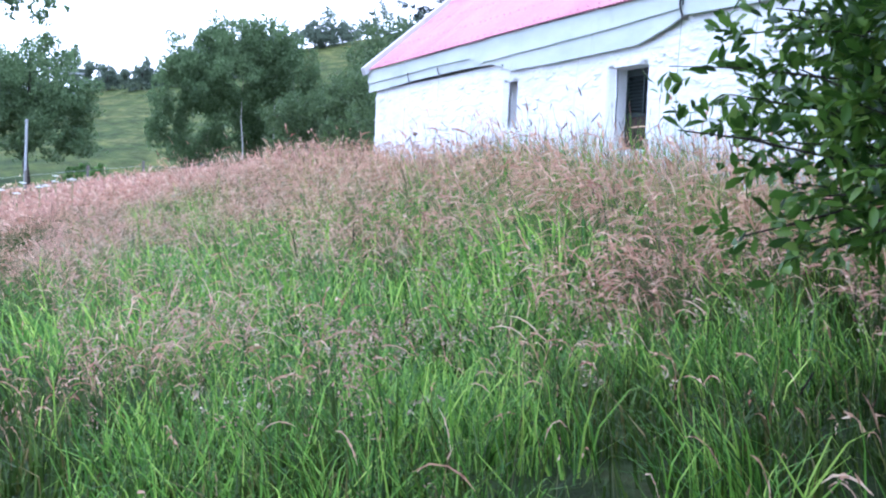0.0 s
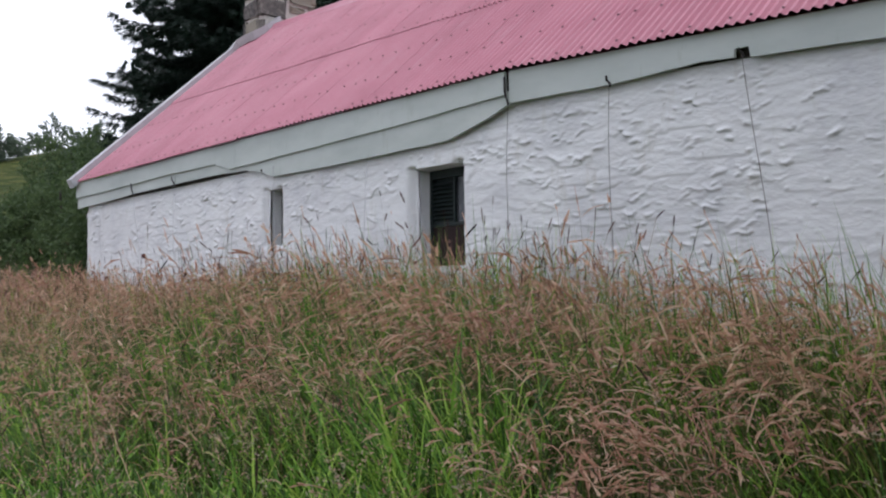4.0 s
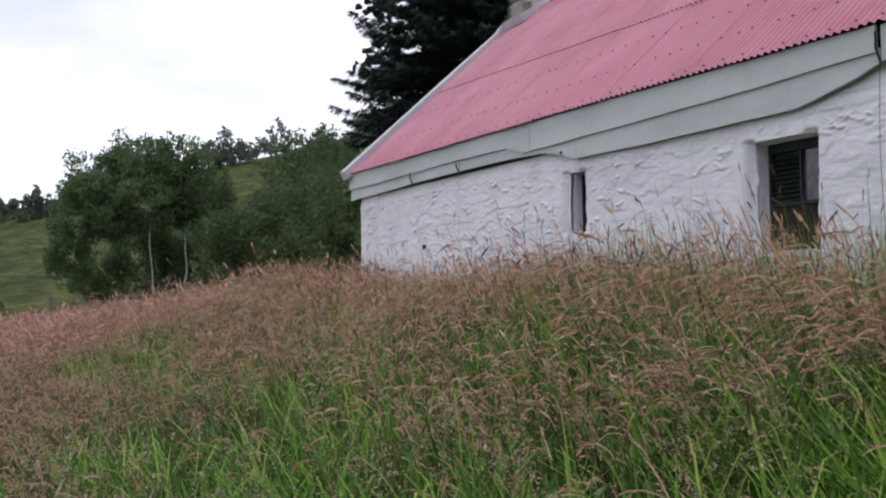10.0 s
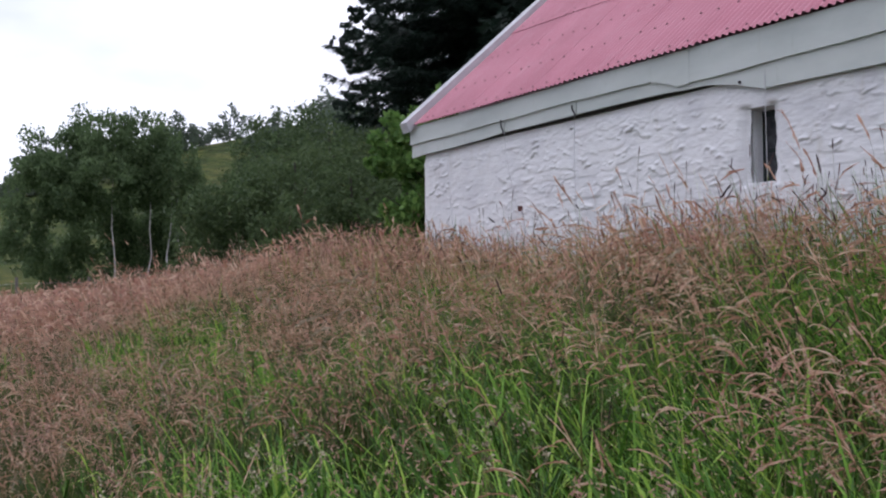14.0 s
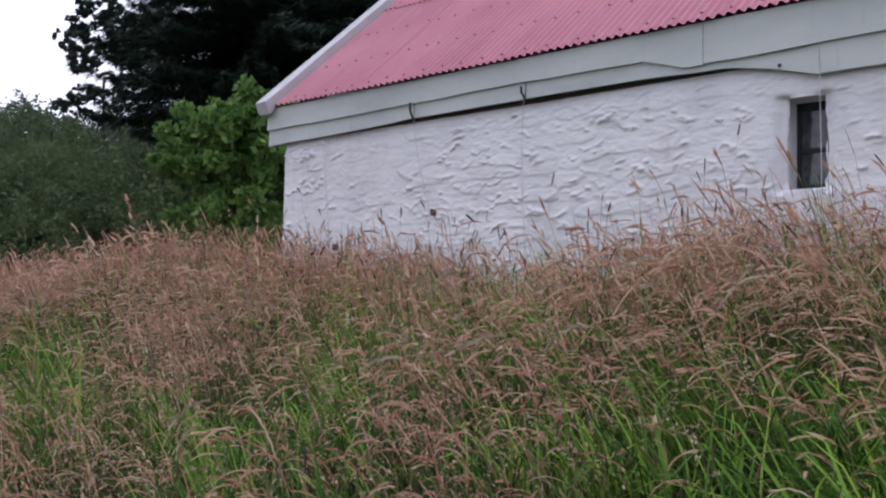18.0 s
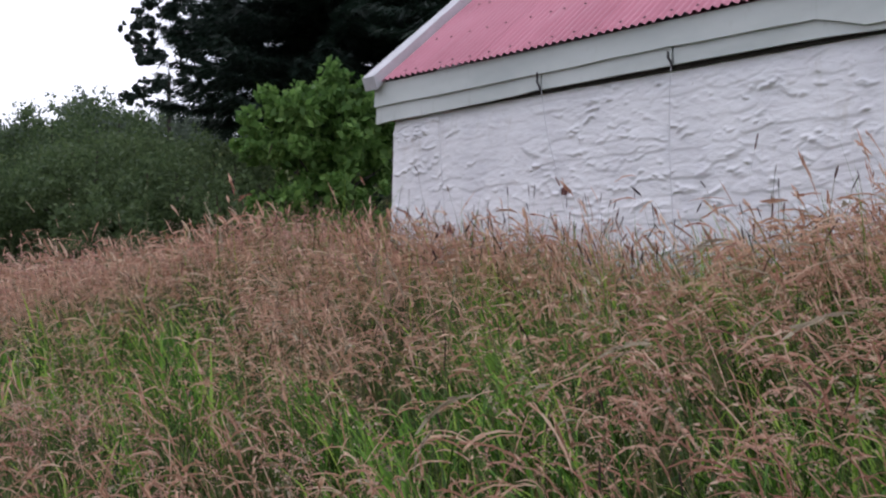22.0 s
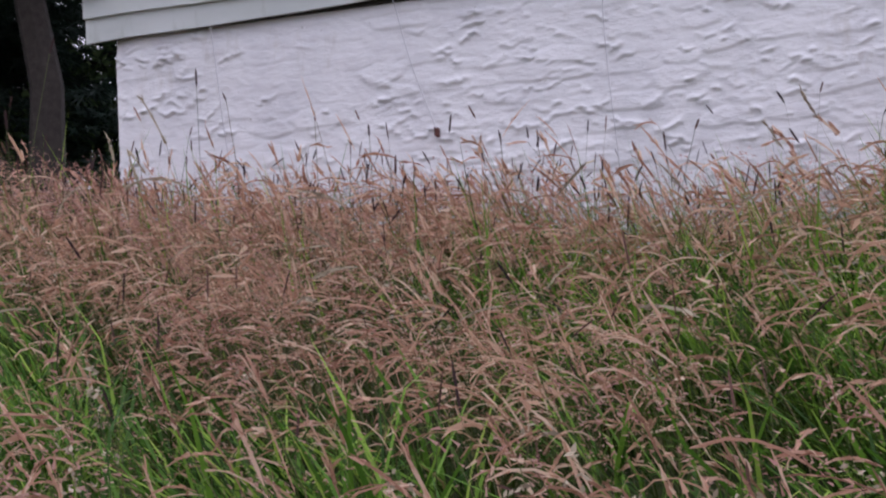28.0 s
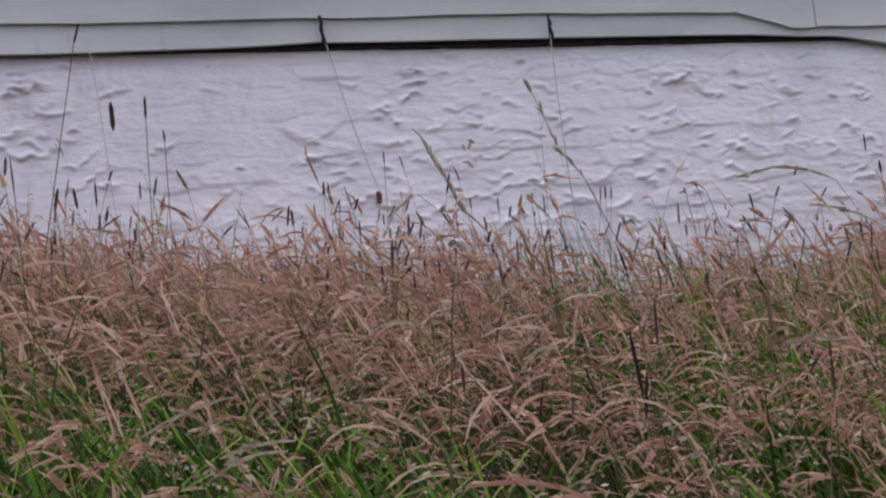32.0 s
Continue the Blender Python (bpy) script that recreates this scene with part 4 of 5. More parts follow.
def add_blades(pile, x, y, wide, levels, hmin=0.5, hmax=1.05, curl=0.9, swept=0.72):
    n = len(x)
    h = grass_height(x, y) * rng.uniform(hmin, hmax, n) * 1.15
    root = np.stack([x, y, ground_z(x, y) - 0.02], 1)
    ang = np.where(rng.random(n) < swept, rng.normal(WIND, 0.7, n), rng.uniform(0, 2 * math.pi, n))
    pts = arcs(root, ang, np.abs(rng.normal(0.26, 0.20, n)), np.abs(rng.normal(curl, 0.6, n)), h, rng.uniform(1.2, 2.6, n), levels)
    prof = 1 - np.array(levels) ** 2.2 + 0.03
    pile.add(strip(pts, wide * rng.uniform(0.5, 1.5, n), ang + math.pi / 2 + rng.normal(0, 0.6, n), prof))


def add_stalks(stems, heads, x, y, level_count, fat=1.0, fluffy=0, tall=0.0, kind="arched", tuft=None):
    n = len(x)
    h = (grass_height(x, y) + rng.uniform(-0.20, 0.17, n) + 0.26 * rng.random(n) ** 5 + tall) * rng.uniform(0.95, 1.10, n)
    root = np.stack([x, y, ground_z(x, y) - 0.02], 1)
    if tuft is None:
        lean, way = np.abs(rng.normal(0.28, 0.20, n)), rng.normal(WIND, 0.55, n)
    else:
        # one tuft leans and sways together
        m = int(tuft.max()) + 1
        lean = np.abs(rng.normal(0.30, 0.18, m))[tuft] + rng.normal(0, 0.05, n)
        way = rng.normal(WIND, 0.45, m)[tuft] + rng.normal(0, 0.35, n)
        h = h + rng.normal(0, 0.06, m)[tuft]
    if kind == "upright":
        ang = rng.uniform(0, 2 * math.pi, n)
        t0, t1, pw = np.abs(rng.normal(0.08, 0.09, n)), np.abs(rng.normal(0.42, 0.36, n)), np.full(n, 2.0)
        hl, wid = rng.uniform(0.05, 0.11, n), rng.uniform(0.006, 0.0105, n) * fat
    else:
        ang = np.where(rng.random(n) < 0.9, way, rng.uniform(0, 2 * math.pi, n))
        t0, t1 = lean, np.where(rng.random(n) < 0.22, rng.uniform(0.3, 1.1, n), np.clip(rng.normal(2.4, 0.36, n), 1.4, 3.0))
        pw = rng.uniform(2.8, 6.0, n)
        hl, wid = rng.uniform(0.09, 0.20, n), rng.uniform(0.012, 0.025, n) * fat
    h = np.maximum(h, 0.18)
    cut = 1 - np.minimum(hl, 0.6 * h) / h
    side = ang + math.pi / 2
    t = np.linspace(0, 1, level_count)
    fine = np.linspace(0, 1, 25)
    pts = arcs(root, ang, t0, t1, h, pw, fine)
    at = np.concatenate([np.stack([0 * cut, 0.62 * cut], 1), cut[:, None] + (1 - cut)[:, None] * t[None]], 1) * 24
    i = np.minimum(at.astype(int), 23)
    w = (at - i)[..., None]
    r_ = np.arange(n)[:, None]
    line = pts[r_, i] * (1 - w) + pts[r_, i + 1] * w
    if fluffy > 2:
        stems.add(strip(line[:, :3], np.full(n, 0.0022 * fat), side + rng.normal(0, 0.6, n), (1.1, 1, 0.8)))
    else:
        stems.add(strip(line[:, [0, 2]], np.full(n, 0.0022 * fat), side + rng.normal(0, 0.6, n), (1.1, 0.8)))
    hp = line[:, 2:]
    prof = np.sin(math.pi * np.clip(t * 0.90 + 0.06, 0, 1)) ** 0.6 * np.where(np.arange(level_count) % 2, 1.0, 0.68)
    core = wid * (0.34 if fluffy > 3 else 0.46 if fluffy else 0.9)
    heads.add(strip_flat(hp, core, prof))
    if kind == "upright":
        heads.add(strip(hp[:, ::2], core, side, prof[::2]))
    for k in range(fluffy):
        s = rng.uniform(0.05, 0.95, n)
        i = np.minimum((s * (level_count - 1)).astype(int), level_count - 2)
        w = (s * (level_count - 1) - i)[:, None]
        r_ = np.arange(n)
        c = hp[r_, i] * (1 - w) + hp[r_, i + 1] * w
        d = hp[r_, i + 1] - hp[r_, i]
        d = d / (np.linalg.norm(d, axis=1)[:, None] + 1e-9)
        o = rng.normal(size=(n, 3))
        o /= np.linalg.norm(o, axis=1)[:, None]
        L = (wid * (rng.uniform(0.45, 1.05, n) if fluffy > 5 else rng.uniform(0.7, 1.5, n)))[:, None]
        tip = c + d * L * 1.5 + o * L * 0.5
        b = np.cross(d, o) * L * 0.30
        v = np.stack([c - b, c + b, tip, tip], 1)
        v[:, 3] = tip - d * L * 0.35 - b * 0.6
        heads.add((v.reshape(-1, 3), np.arange(n * 4).reshape(-1, 4)))


def add_panicles(stems, pale, x, y, tall=0.0):
    """Open heads with clotted spikelets on short side branches."""
    n = len(x)
    h = grass_height(x, y) * rng.uniform(1.0, 1.3, n) + 0.05 + tall * rng.random(n)
    root = np.stack([x, y, ground_z(x, y) - 0.02], 1)
    ang = rng.normal(WIND, 0.8, n)
    lv = np.concatenate([[0, 0.5], np.linspace(0.8, 1, 8)])
    pts = arcs(root, ang, np.abs(rng.normal(0.12, 0.1, n)), rng.uniform(0.6, 1.7, n), h, rng.uniform(2, 5, n), lv)
    stems.add(strip(pts[:, [0, 1, 2, 5]], np.full(n, 0.0026), ang + 1.3, (1.1, 1, 0.8, 0.5)))
    for k in range(2, 10):
        c = pts[:, k] + rng.normal(0, 0.011, (n, 3)) * (1.6 - k / 10)
        for j in range(4):
            p = c + rng.normal(0, 0.006, (n, 3))
            d = rng.normal(0, 1, (n, 3)) + np.stack([np.cos(ang), np.sin(ang), 0 * ang], 1)
            d /= np.linalg.norm(d, axis=1)[:, None]
            b = np.cross(d, rng.normal(size=(n, 3)))
            b /= np.linalg.norm(b, axis=1)[:, None] + 1e-9
            L = rng.uniform(0.009, 0.019, n)[:, None]
            v = np.stack([p - d * L * 0.5, p + b * L * 0.25, p + d * L * 0.6, p - b * L * 0.25], 1)
            pale.add((v.reshape(-1, 3), np.arange(n * 4).reshape(-1, 4)))


def add_haze(pile, x, y, m, tuft_top, grow=1.0):
    """Clouds of tiny spikelets on hair-thin branches, one small triangle each."""
    n = len(x)
    top = ground_z(x, y) + tuft_top
    ang = rng.normal(WIND, 0.5, n)
    size = rng.uniform(0.07, 0.15, n) * grow
    k = np.repeat(np.arange(n), m)
    q = rng.random(len(k))
    along = (q - 0.5) * 2 * size[k]
    slope = rng.uniform(0.1, 1.1, n)[k]
    wide = 0.42 * size[k] * np.sqrt(1.05 - q)
    c = np.stack([x[k] + np.cos(ang[k]) * along * np.sin(slope), y[k] + np.sin(ang[k]) * along * np.sin(slope), top[k] + along * np.cos(slope)], 1) + rng.normal(0, 0.5, (len(k), 3)) * wide[:, None]
    c[:, 1] = np.where(c[:, 0] > -0.06, np.minimum(c[:, 1], wall_y(c[:, 0]) - 0.03), c[:, 1])
    d = rng.normal(0, 0.6, (len(k), 3)) + np.stack([np.cos(ang[k]), np.sin(ang[k]), 0.3 + 0 * q], 1)
    d /= np.linalg.norm(d, axis=1)[:, None]
    b = np.cross(d, rng.normal(size=d.shape))
    b /= np.linalg.norm(b, axis=1)[:, None] + 1e-9
    L = rng.uniform(0.008, 0.019, len(k))[:, None] * grow
    v = np.stack([c - d * L * 0.5 - b * L * 0.16, c - d * L * 0.5 + b * L * 0.16, c + d * L * 0.5], 1)
    pile.add((v.reshape(-1, 3), np.arange(len(k) * 3).reshape(-1, 3)))


def build_grass():
    blades, broad, stems, heads, spikes, pale, haze = Pile(), Pile(), Pile(), Pile(), Pile(), Pile(), Pile()
    for x0, x1, y0, y1, per, wide, lv in (
            (-1.5, 17.6, -6.3, -2.2, 760, 0.0098, (0, 0.5, 1)),
            (-1.5, 17.6, -2.2, 0.0, 720, 0.0105, (0, 0.5, 1)),
            (-0.5, 14.5, -0.95, -0.03, 520, 0.0115, (0, 0.5, 1)),
            (-12, -1.5, -7.5, 3.5, 190, 0.014, (0, 0.55, 1)),
            (-27, -12, -9, 5.0, 80, 0.028, (0, 0.55, 1)),
            (-1.5, 18.5, -7.6, -6.3, 220, 0.008, (0, 0.55, 1)),
            (-6.0, 20.0, -12.0, -7.6, 60, 0.018, (0, 0.55, 1)),
            (17.6, 19.5, -6.3, 0.8, 120, 0.010, (0, 0.55, 1))):
        x, y = scatter(x0, x1, y0, y1, per)
        if per > 700:
            # grass grows in tussocks with dark gaps between
            keep = rng.random(len(x)) < 0.05 + 1.0 * smooth_step(0.42, 0.60, fbm(x * 2.6, y * 2.6, 2, 171))
            x, y = x[keep], y[keep]
        add_blades(blades, x, y, wide, lv, 0.30 + 0.18 * (y1 > -0.1), 0.95 + 0.05 * (y1 > -0.1), 1.5 - 0.6 * (y0 == -0.95))
    # lush broad-leaved tufts
    x, y = scatter(-1.5, 18.0, -6.4, -0.05, 34)
    keep = (rng.random(len(x)) < 1.35 * (0.60 - pinkness(x, y)) * (1 - 0.7 * smooth_step(-3.6, -4.4, y) * smooth_step(10, 9, x))) & (near_path(x, y) > 0.5)
    tx, ty, k = tufts(x[keep], y[keep], 30, 0.075)
    add_blades(broad, tx, ty, 0.0145 - 0.0075 * smooth_step(11, 15, tx), (0, 0.4, 0.75, 1), 0.5, 1.2, 1.9, 0.65)
    x, y = scatter(-0.6, 14.5, -1.9, -0.06, 300)
    keep = rng.random(len(x)) < smooth_step(0.40, 0.58, fbm(x * 1.7, y * 1.7, 2, 231)) * 0.9 + 0.12
    add_blades(broad, x[keep], y[keep], 0.0115, (0, 0.5, 1), 0.85, 1.42, 0.9, 0.7)
    # flowering tufts that sway together, then loose stalks and clouds of fine spikelets
    shady = lambda px_, py_: (px_ - 15.8) ** 2 + (py_ + 3.7) ** 2 < 2.2
    for y0, y1, per, m, n, fl, loose, cloud in ((-6.2, -3.6, 15, 16, 5, 6, 55, 26), (-3.6, -1.8, 20, 17, 5, 4, 65, 30), (-1.8, -0.05, 30, 18, 5, 3, 85, 58)):
        x, y = scatter(-1.5, 17.6, y0, y1, per)
        keep = (rng.random(len(x)) < np.maximum(pinkness(x, y) * 1.2 - 0.08, 0.36 * smooth_step(-3.9, -3.3, y) * smooth_step(11.0, 9.5, x))) & (near_path(x, y) > np.where(x > 15.6, 0.7, 0.4)) & ~shady(x, y)
        tx, ty, k = tufts(x[keep], y[keep], m, 0.10)
        add_stalks(stems, heads, tx, ty, n, 1.0 + 0.5 * (y0 > -2), fl, 0.09 * (y0 > -2) + 0.02, tuft=k)
        x, y = scatter(-1.5, 17.6, y0, y1, loose)
        keep = (rng.random(len(x)) < (0.25 - 0.2 * smooth_step(-3.6, -4.4, y) * smooth_step(5.4, 6.4, x) * smooth_step(12, 10, x) + 0.75 * pinkness(x, y)) * np.where(shady(x, y), 0.3, 1)) & (near_path(x, y) > np.where(x > 15.6, 0.7, 0.4))
        add_stalks(stems, heads, x[keep], y[keep], n, 0.9, fl, 0.10 * (y0 > -2))
        x, y = scatter(-1.5, 17.6, y0, y1, cloud * 1.9)
        keep = (rng.random(len(x)) < pinkness(x, y) ** 1.5) & ~shady(x, y) & (near_path(x, y) > np.where(x > 15.6, 0.7, 0.4))
        x, y = x[keep], y[keep]
        add_haze(haze, x, y, 44 - 12 * (y0 > -2), grass_height(x, y) * rng.uniform(0.62 + 0.25 * (y0 > -2), 1.15, len(x)) + 0.02, 1.0 + 0.35 * (y0 > -2))
    x, y = scatter(9.0, 17.0, -5.9, -0.6, 20)
    keep = (near_path(x, y) > 0.6) & ~shady(x, y)
    add_haze(haze, x[keep], y[keep], 40, grass_height(x[keep], y[keep]) * rng.uniform(0.8, 1.2, keep.sum()), 1.1)
    x, y = scatter(-12, -1.5, -7.0, 3.2, 32)
    add_haze(haze, x, y, 24, grass_height(x, y) * rng.uniform(0.7, 1.1, len(x)), 2.2)
    for x0, x1, y0, y1, per, n, fat in ((-12, -1.5, -7.5, 3.5, 270, 4, 2.0), (-27, -12, -9, 5.0, 70, 4, 3.8)):
        x, y = scatter(x0, x1, y0, y1, per)
        keep = rng.random(len(x)) < 0.2 + 0.8 * pinkness(x, y)
        add_stalks(stems, heads, x[keep], y[keep], n, fat, 0)
    x, y = scatter(-8, 17.5, -6.2, -0.05, 9)
    keep = near_path(x, y) > 1.8
    add_stalks(stems, spikes, x[keep], y[keep], 5, 1.0, 0, 0.10, kind="upright")
    # dark spikes thick along the foot of the wall, a few much taller
    x, y = scatter(-0.6, 12.0, -1.7, -0.05, 46)
    keep = fbm(x * 1.5, y * 1.5, 2, 77) > 0.44
    add_stalks(stems, spikes, x[keep], y[keep], 5, 1.45, 0, 0.17, kind="upright")
    x, y = scatter(-0.3, 12.0, -2.4, -0.1, 3.2)
    add_stalks(stems, spikes, x, y, 5, 1.8, 0, 0.40, kind="upright")
    # taller clumps that stand out against the wall
    cx, cy = np.array([(7.6, -2.9), (7.0, -2.6), (6.3, -2.3), (8.9, -2.4), (5.4, -2.2), (5.1, -2.8), (9.5, -2.6), (6.6, -2.9), (8.2, -2.2)]).T
    tx, ty, k = tufts(cx, cy, 9, 0.15)
    add_stalks(stems, heads, tx, ty, 6, 0.95, 3, 0.60, tuft=k)
    spots = [(rng.uniform(-4, 14), rng.uniform(-3.0, -1.1)) for _ in range(90)]
    cx, cy = np.array(spots).T
    tx, ty, k = tufts(cx, cy, 15, 0.17)
    add_stalks(stems, heads, tx, ty, 6, 0.9, 3, 0.40 - 0.12 * smooth_step(-2.2, -3.0, ty) * smooth_step(5.0, 4.0, tx), tuft=k)
    x, y = scatter(-1.0, 15.5, -5.9, -1.2, 7)
    keep = (near_path(x, y) > 0.6) & (rng.random(len(x)) < 0.55 + 0.45 * smooth_step(-3.6, -4.6, y))
    add_panicles(stems, pale, x[keep], y[keep])
    # short dark grass beside the trodden line
    x, y = scatter(0.0, 18.6, -7.2, -4.6, 420)
    keep = near_path(x, y) < 1.3
    add_blades(blades, x[keep], y[keep], 0.0095, (0, 0.5, 1), 0.45, 1.0, 1.5)
    # a few wispy ones stand far above the rest
    x, y = scatter(-5.0, -0.8, -2.6, 0.4, 3.0)
    add_panicles(stems, pale, x, y, 0.6)
    x, y = scatter(-1.0, 9.0, -4.6, -2.4, 1.0)
    add_panicles(stems, pale, x, y, 0.55)
    x, y = rng.uniform(2.0, 8.5, 26), rng.uniform(-4.6, -2.6, 26)
    tx, ty, k = tufts(x, y, 3, 0.10)
    add_stalks(stems, pale, tx, ty, 7, 1.1, 12, 0.55, tuft=k)
    blade = Mat("green_grass_blades", 0.6, spec=0.12)
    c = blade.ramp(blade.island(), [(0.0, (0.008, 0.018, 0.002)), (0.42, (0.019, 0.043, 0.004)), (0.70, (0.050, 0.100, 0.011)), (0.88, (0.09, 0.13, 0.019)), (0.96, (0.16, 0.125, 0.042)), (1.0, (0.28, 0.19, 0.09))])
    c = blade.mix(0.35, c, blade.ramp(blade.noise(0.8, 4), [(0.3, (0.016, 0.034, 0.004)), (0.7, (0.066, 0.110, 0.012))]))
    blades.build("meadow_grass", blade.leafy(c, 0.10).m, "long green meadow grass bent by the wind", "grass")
    lush = Mat("lush_grass_blades", 0.5, spec=0.2)
    c = lush.ramp(lush.island(), [(0.0, (0.016, 0.050, 0.006)), (0.35, (0.075, 0.185, 0.020)), (0.75, (0.18, 0.35, 0.038)), (1.0, (0.40, 0.56, 0.09))])
    broad.build("lush_grass_tufts", lush.leafy(c, 0.28).m, "broad bright green blades in lush tufts", "grass")
    stem = Mat("grass_stems", 0.6)
    c = stem.ramp(stem.island(), [(0.0, (0.04, 0.065, 0.018)), (0.5, (0.10, 0.12, 0.04)), (1.0, (0.22, 0.17, 0.08))])
    stems.build("grass_stems", stem.leafy(c, 0.2).m, "thin buff flowering stems of meadow grass", "grass")
    head = Mat("grass_flower_heads", 0.8, spec=0.15)
    c = head.ramp(head.island(), [(0.0, (0.14, 0.060, 0.034)), (0.3, (0.42, 0.21, 0.13)), (0.65, (0.70, 0.44, 0.305)), (1.0, (0.92, 0.75, 0.55))])
    c = head.mix(0.32, c, head.ramp(head.noise(0.7, 3), [(0.38, (0.55, 0.27, 0.225)), (0.62, (0.66, 0.46, 0.29))]))
    heads.build("grass_flower_heads", head.leafy(c, 0.40).m, "drooping pinkish-buff flower heads of meadow grass", "grass")
    fog = Mat("grass_spikelets", 0.85, spec=0.1)
    c = fog.ramp(fog.island(), [(0.0, (0.27, 0.13, 0.085)), (0.5, (0.55, 0.31, 0.255)), (1.0, (0.80, 0.57, 0.465))])
    c = fog.mix(0.4, c, fog.ramp(fog.noise(0.9, 3), [(0.40, (0.57, 0.27, 0.245)), (0.60, (0.60, 0.40, 0.30))]))
    haze.build("grass_spikelets", fog.leafy(c, 0.5).m, "hazy clouds of fine reddish-brown grass spikelets", "grass")
    spike = Mat("dark_grass_spikes", 0.8, spec=0.15)
    c = spike.ramp(spike.island(), [(0.0, (0.035, 0.024, 0.026)), (0.6, (0.085, 0.05, 0.045)), (1.0, (0.22, 0.12, 0.09))])
    spikes.build("dark_grass_spikes", spike.leafy(c, 0.15).m, "dark purple-brown upright grass spikes", "grass")
    clot = Mat("pale_panicles", 0.8, spec=0.15)
    c = clot.ramp(clot.island(), [(0.0, (0.26, 0.20, 0.14)), (0.6, (0.44, 0.37, 0.26)), (1.0, (0.58, 0.50, 0.36))])
    pale.build("pale_grass_panicles", clot.leafy(c, 0.25).m, "pale clotted open grass panicles", "grass")


build_grass()


# ---- trees ----
def leaf_cloud(centres, radii, count, size, seed, flat=0.0, shell=0.3):
    """Leaf quads spread through many overlapping blobs, thicker towards their outsides."""
    r = np.random.default_rng(seed)
    centres, radii = np.asarray(centres, float), np.asarray(radii, float)
    wgt = radii.prod(1) ** 0.67
    pick = r.choice(len(centres), count, p=wgt / wgt.sum())
    d = r.normal(size=(count, 3))
    d /= np.linalg.norm(d, axis=1)[:, None]
    rad = r.uniform(shell, 1.0, count) ** 0.6 * r.normal(1.0, 0.2, count)
    p = centres[pick] + d * radii[pick] * rad[:, None]
    a = r.normal(size=(count, 3))
    a[:, 2] -= flat
    a /= np.linalg.norm(a, axis=1)[:, None]
    b = np.cross(a, r.normal(size=(count, 3)))
    b /= np.linalg.norm(b, axis=1)[:, None]
    s = size * r.uniform(0.6, 1.4, count)[:, None]
    v = np.stack([p - a * s * 0.5, p + b * s * 0.28, p + a * s * 0.5, p - b * s * 0.28], 1).reshape(-1, 3)
    f = np.arange(count * 4).reshape(-1, 4)
    return v, f


def limb(bm, p, q, r0, r1, seed, sag=0.0):
    rnd = random.Random(seed)
    pts, tp = [], []
    for k in range(6):
        s = k / 5
        c = Vector(p).lerp(Vector(q), s) + Vector((rnd.uniform(-1, 1), rnd.uniform(-1, 1), 0)) * 0.03 * (Vector(q) - Vector(p)).length * math.sin(math.pi * s)
        c.z -= sag * s * s
        pts.append(c)
        tp.append(r0 + (r1 - r0) * s)
    return tube_bm(pts, 1.0, 7, bm, tp)


M_BIRCHLEAF = foliage("birch_leaves", (0.055, 0.095, 0.04), (0.115, 0.18, 0.075), (0.21, 0.29, 0.13), 0.5, patch=0.35)
M_WOODLEAF = foliage("woodland_leaves", (0.05, 0.085, 0.036), (0.095, 0.145, 0.056), (0.15, 0.205, 0.08), 0.4, patch=0.2)
# distance haze is mixed into these paler, bluer leaf colours
M_FARLEAF = foliage("hazed_skyline_leaves", (0.09, 0.12, 0.09), (0.13, 0.17, 0.12), (0.18, 0.22, 0.15), 0.45, patch=0.1)
M_ELDER = foliage("fresh_green_leaves", (0.06, 0.13, 0.032), (0.13, 0.26, 0.06), (0.24, 0.39, 0.10), 0.45, patch=1.2)
M_SPRUCE = foliage("spruce_needles", (0.010, 0.020, 0.015), (0.018, 0.036, 0.025), (0.03, 0.055, 0.035), 0.15, 0.5, 0.6)
M_BARK = plain("dark_bark", (0.05, 0.042, 0.036), 0.95, 0.4, 9, bump=0.8, dist=0.03)
M_BIRCHBARK = plain("white_birch_bark", (0.42, 0.40, 0.37), 0.8, 0.5, 3, bump=0.3)


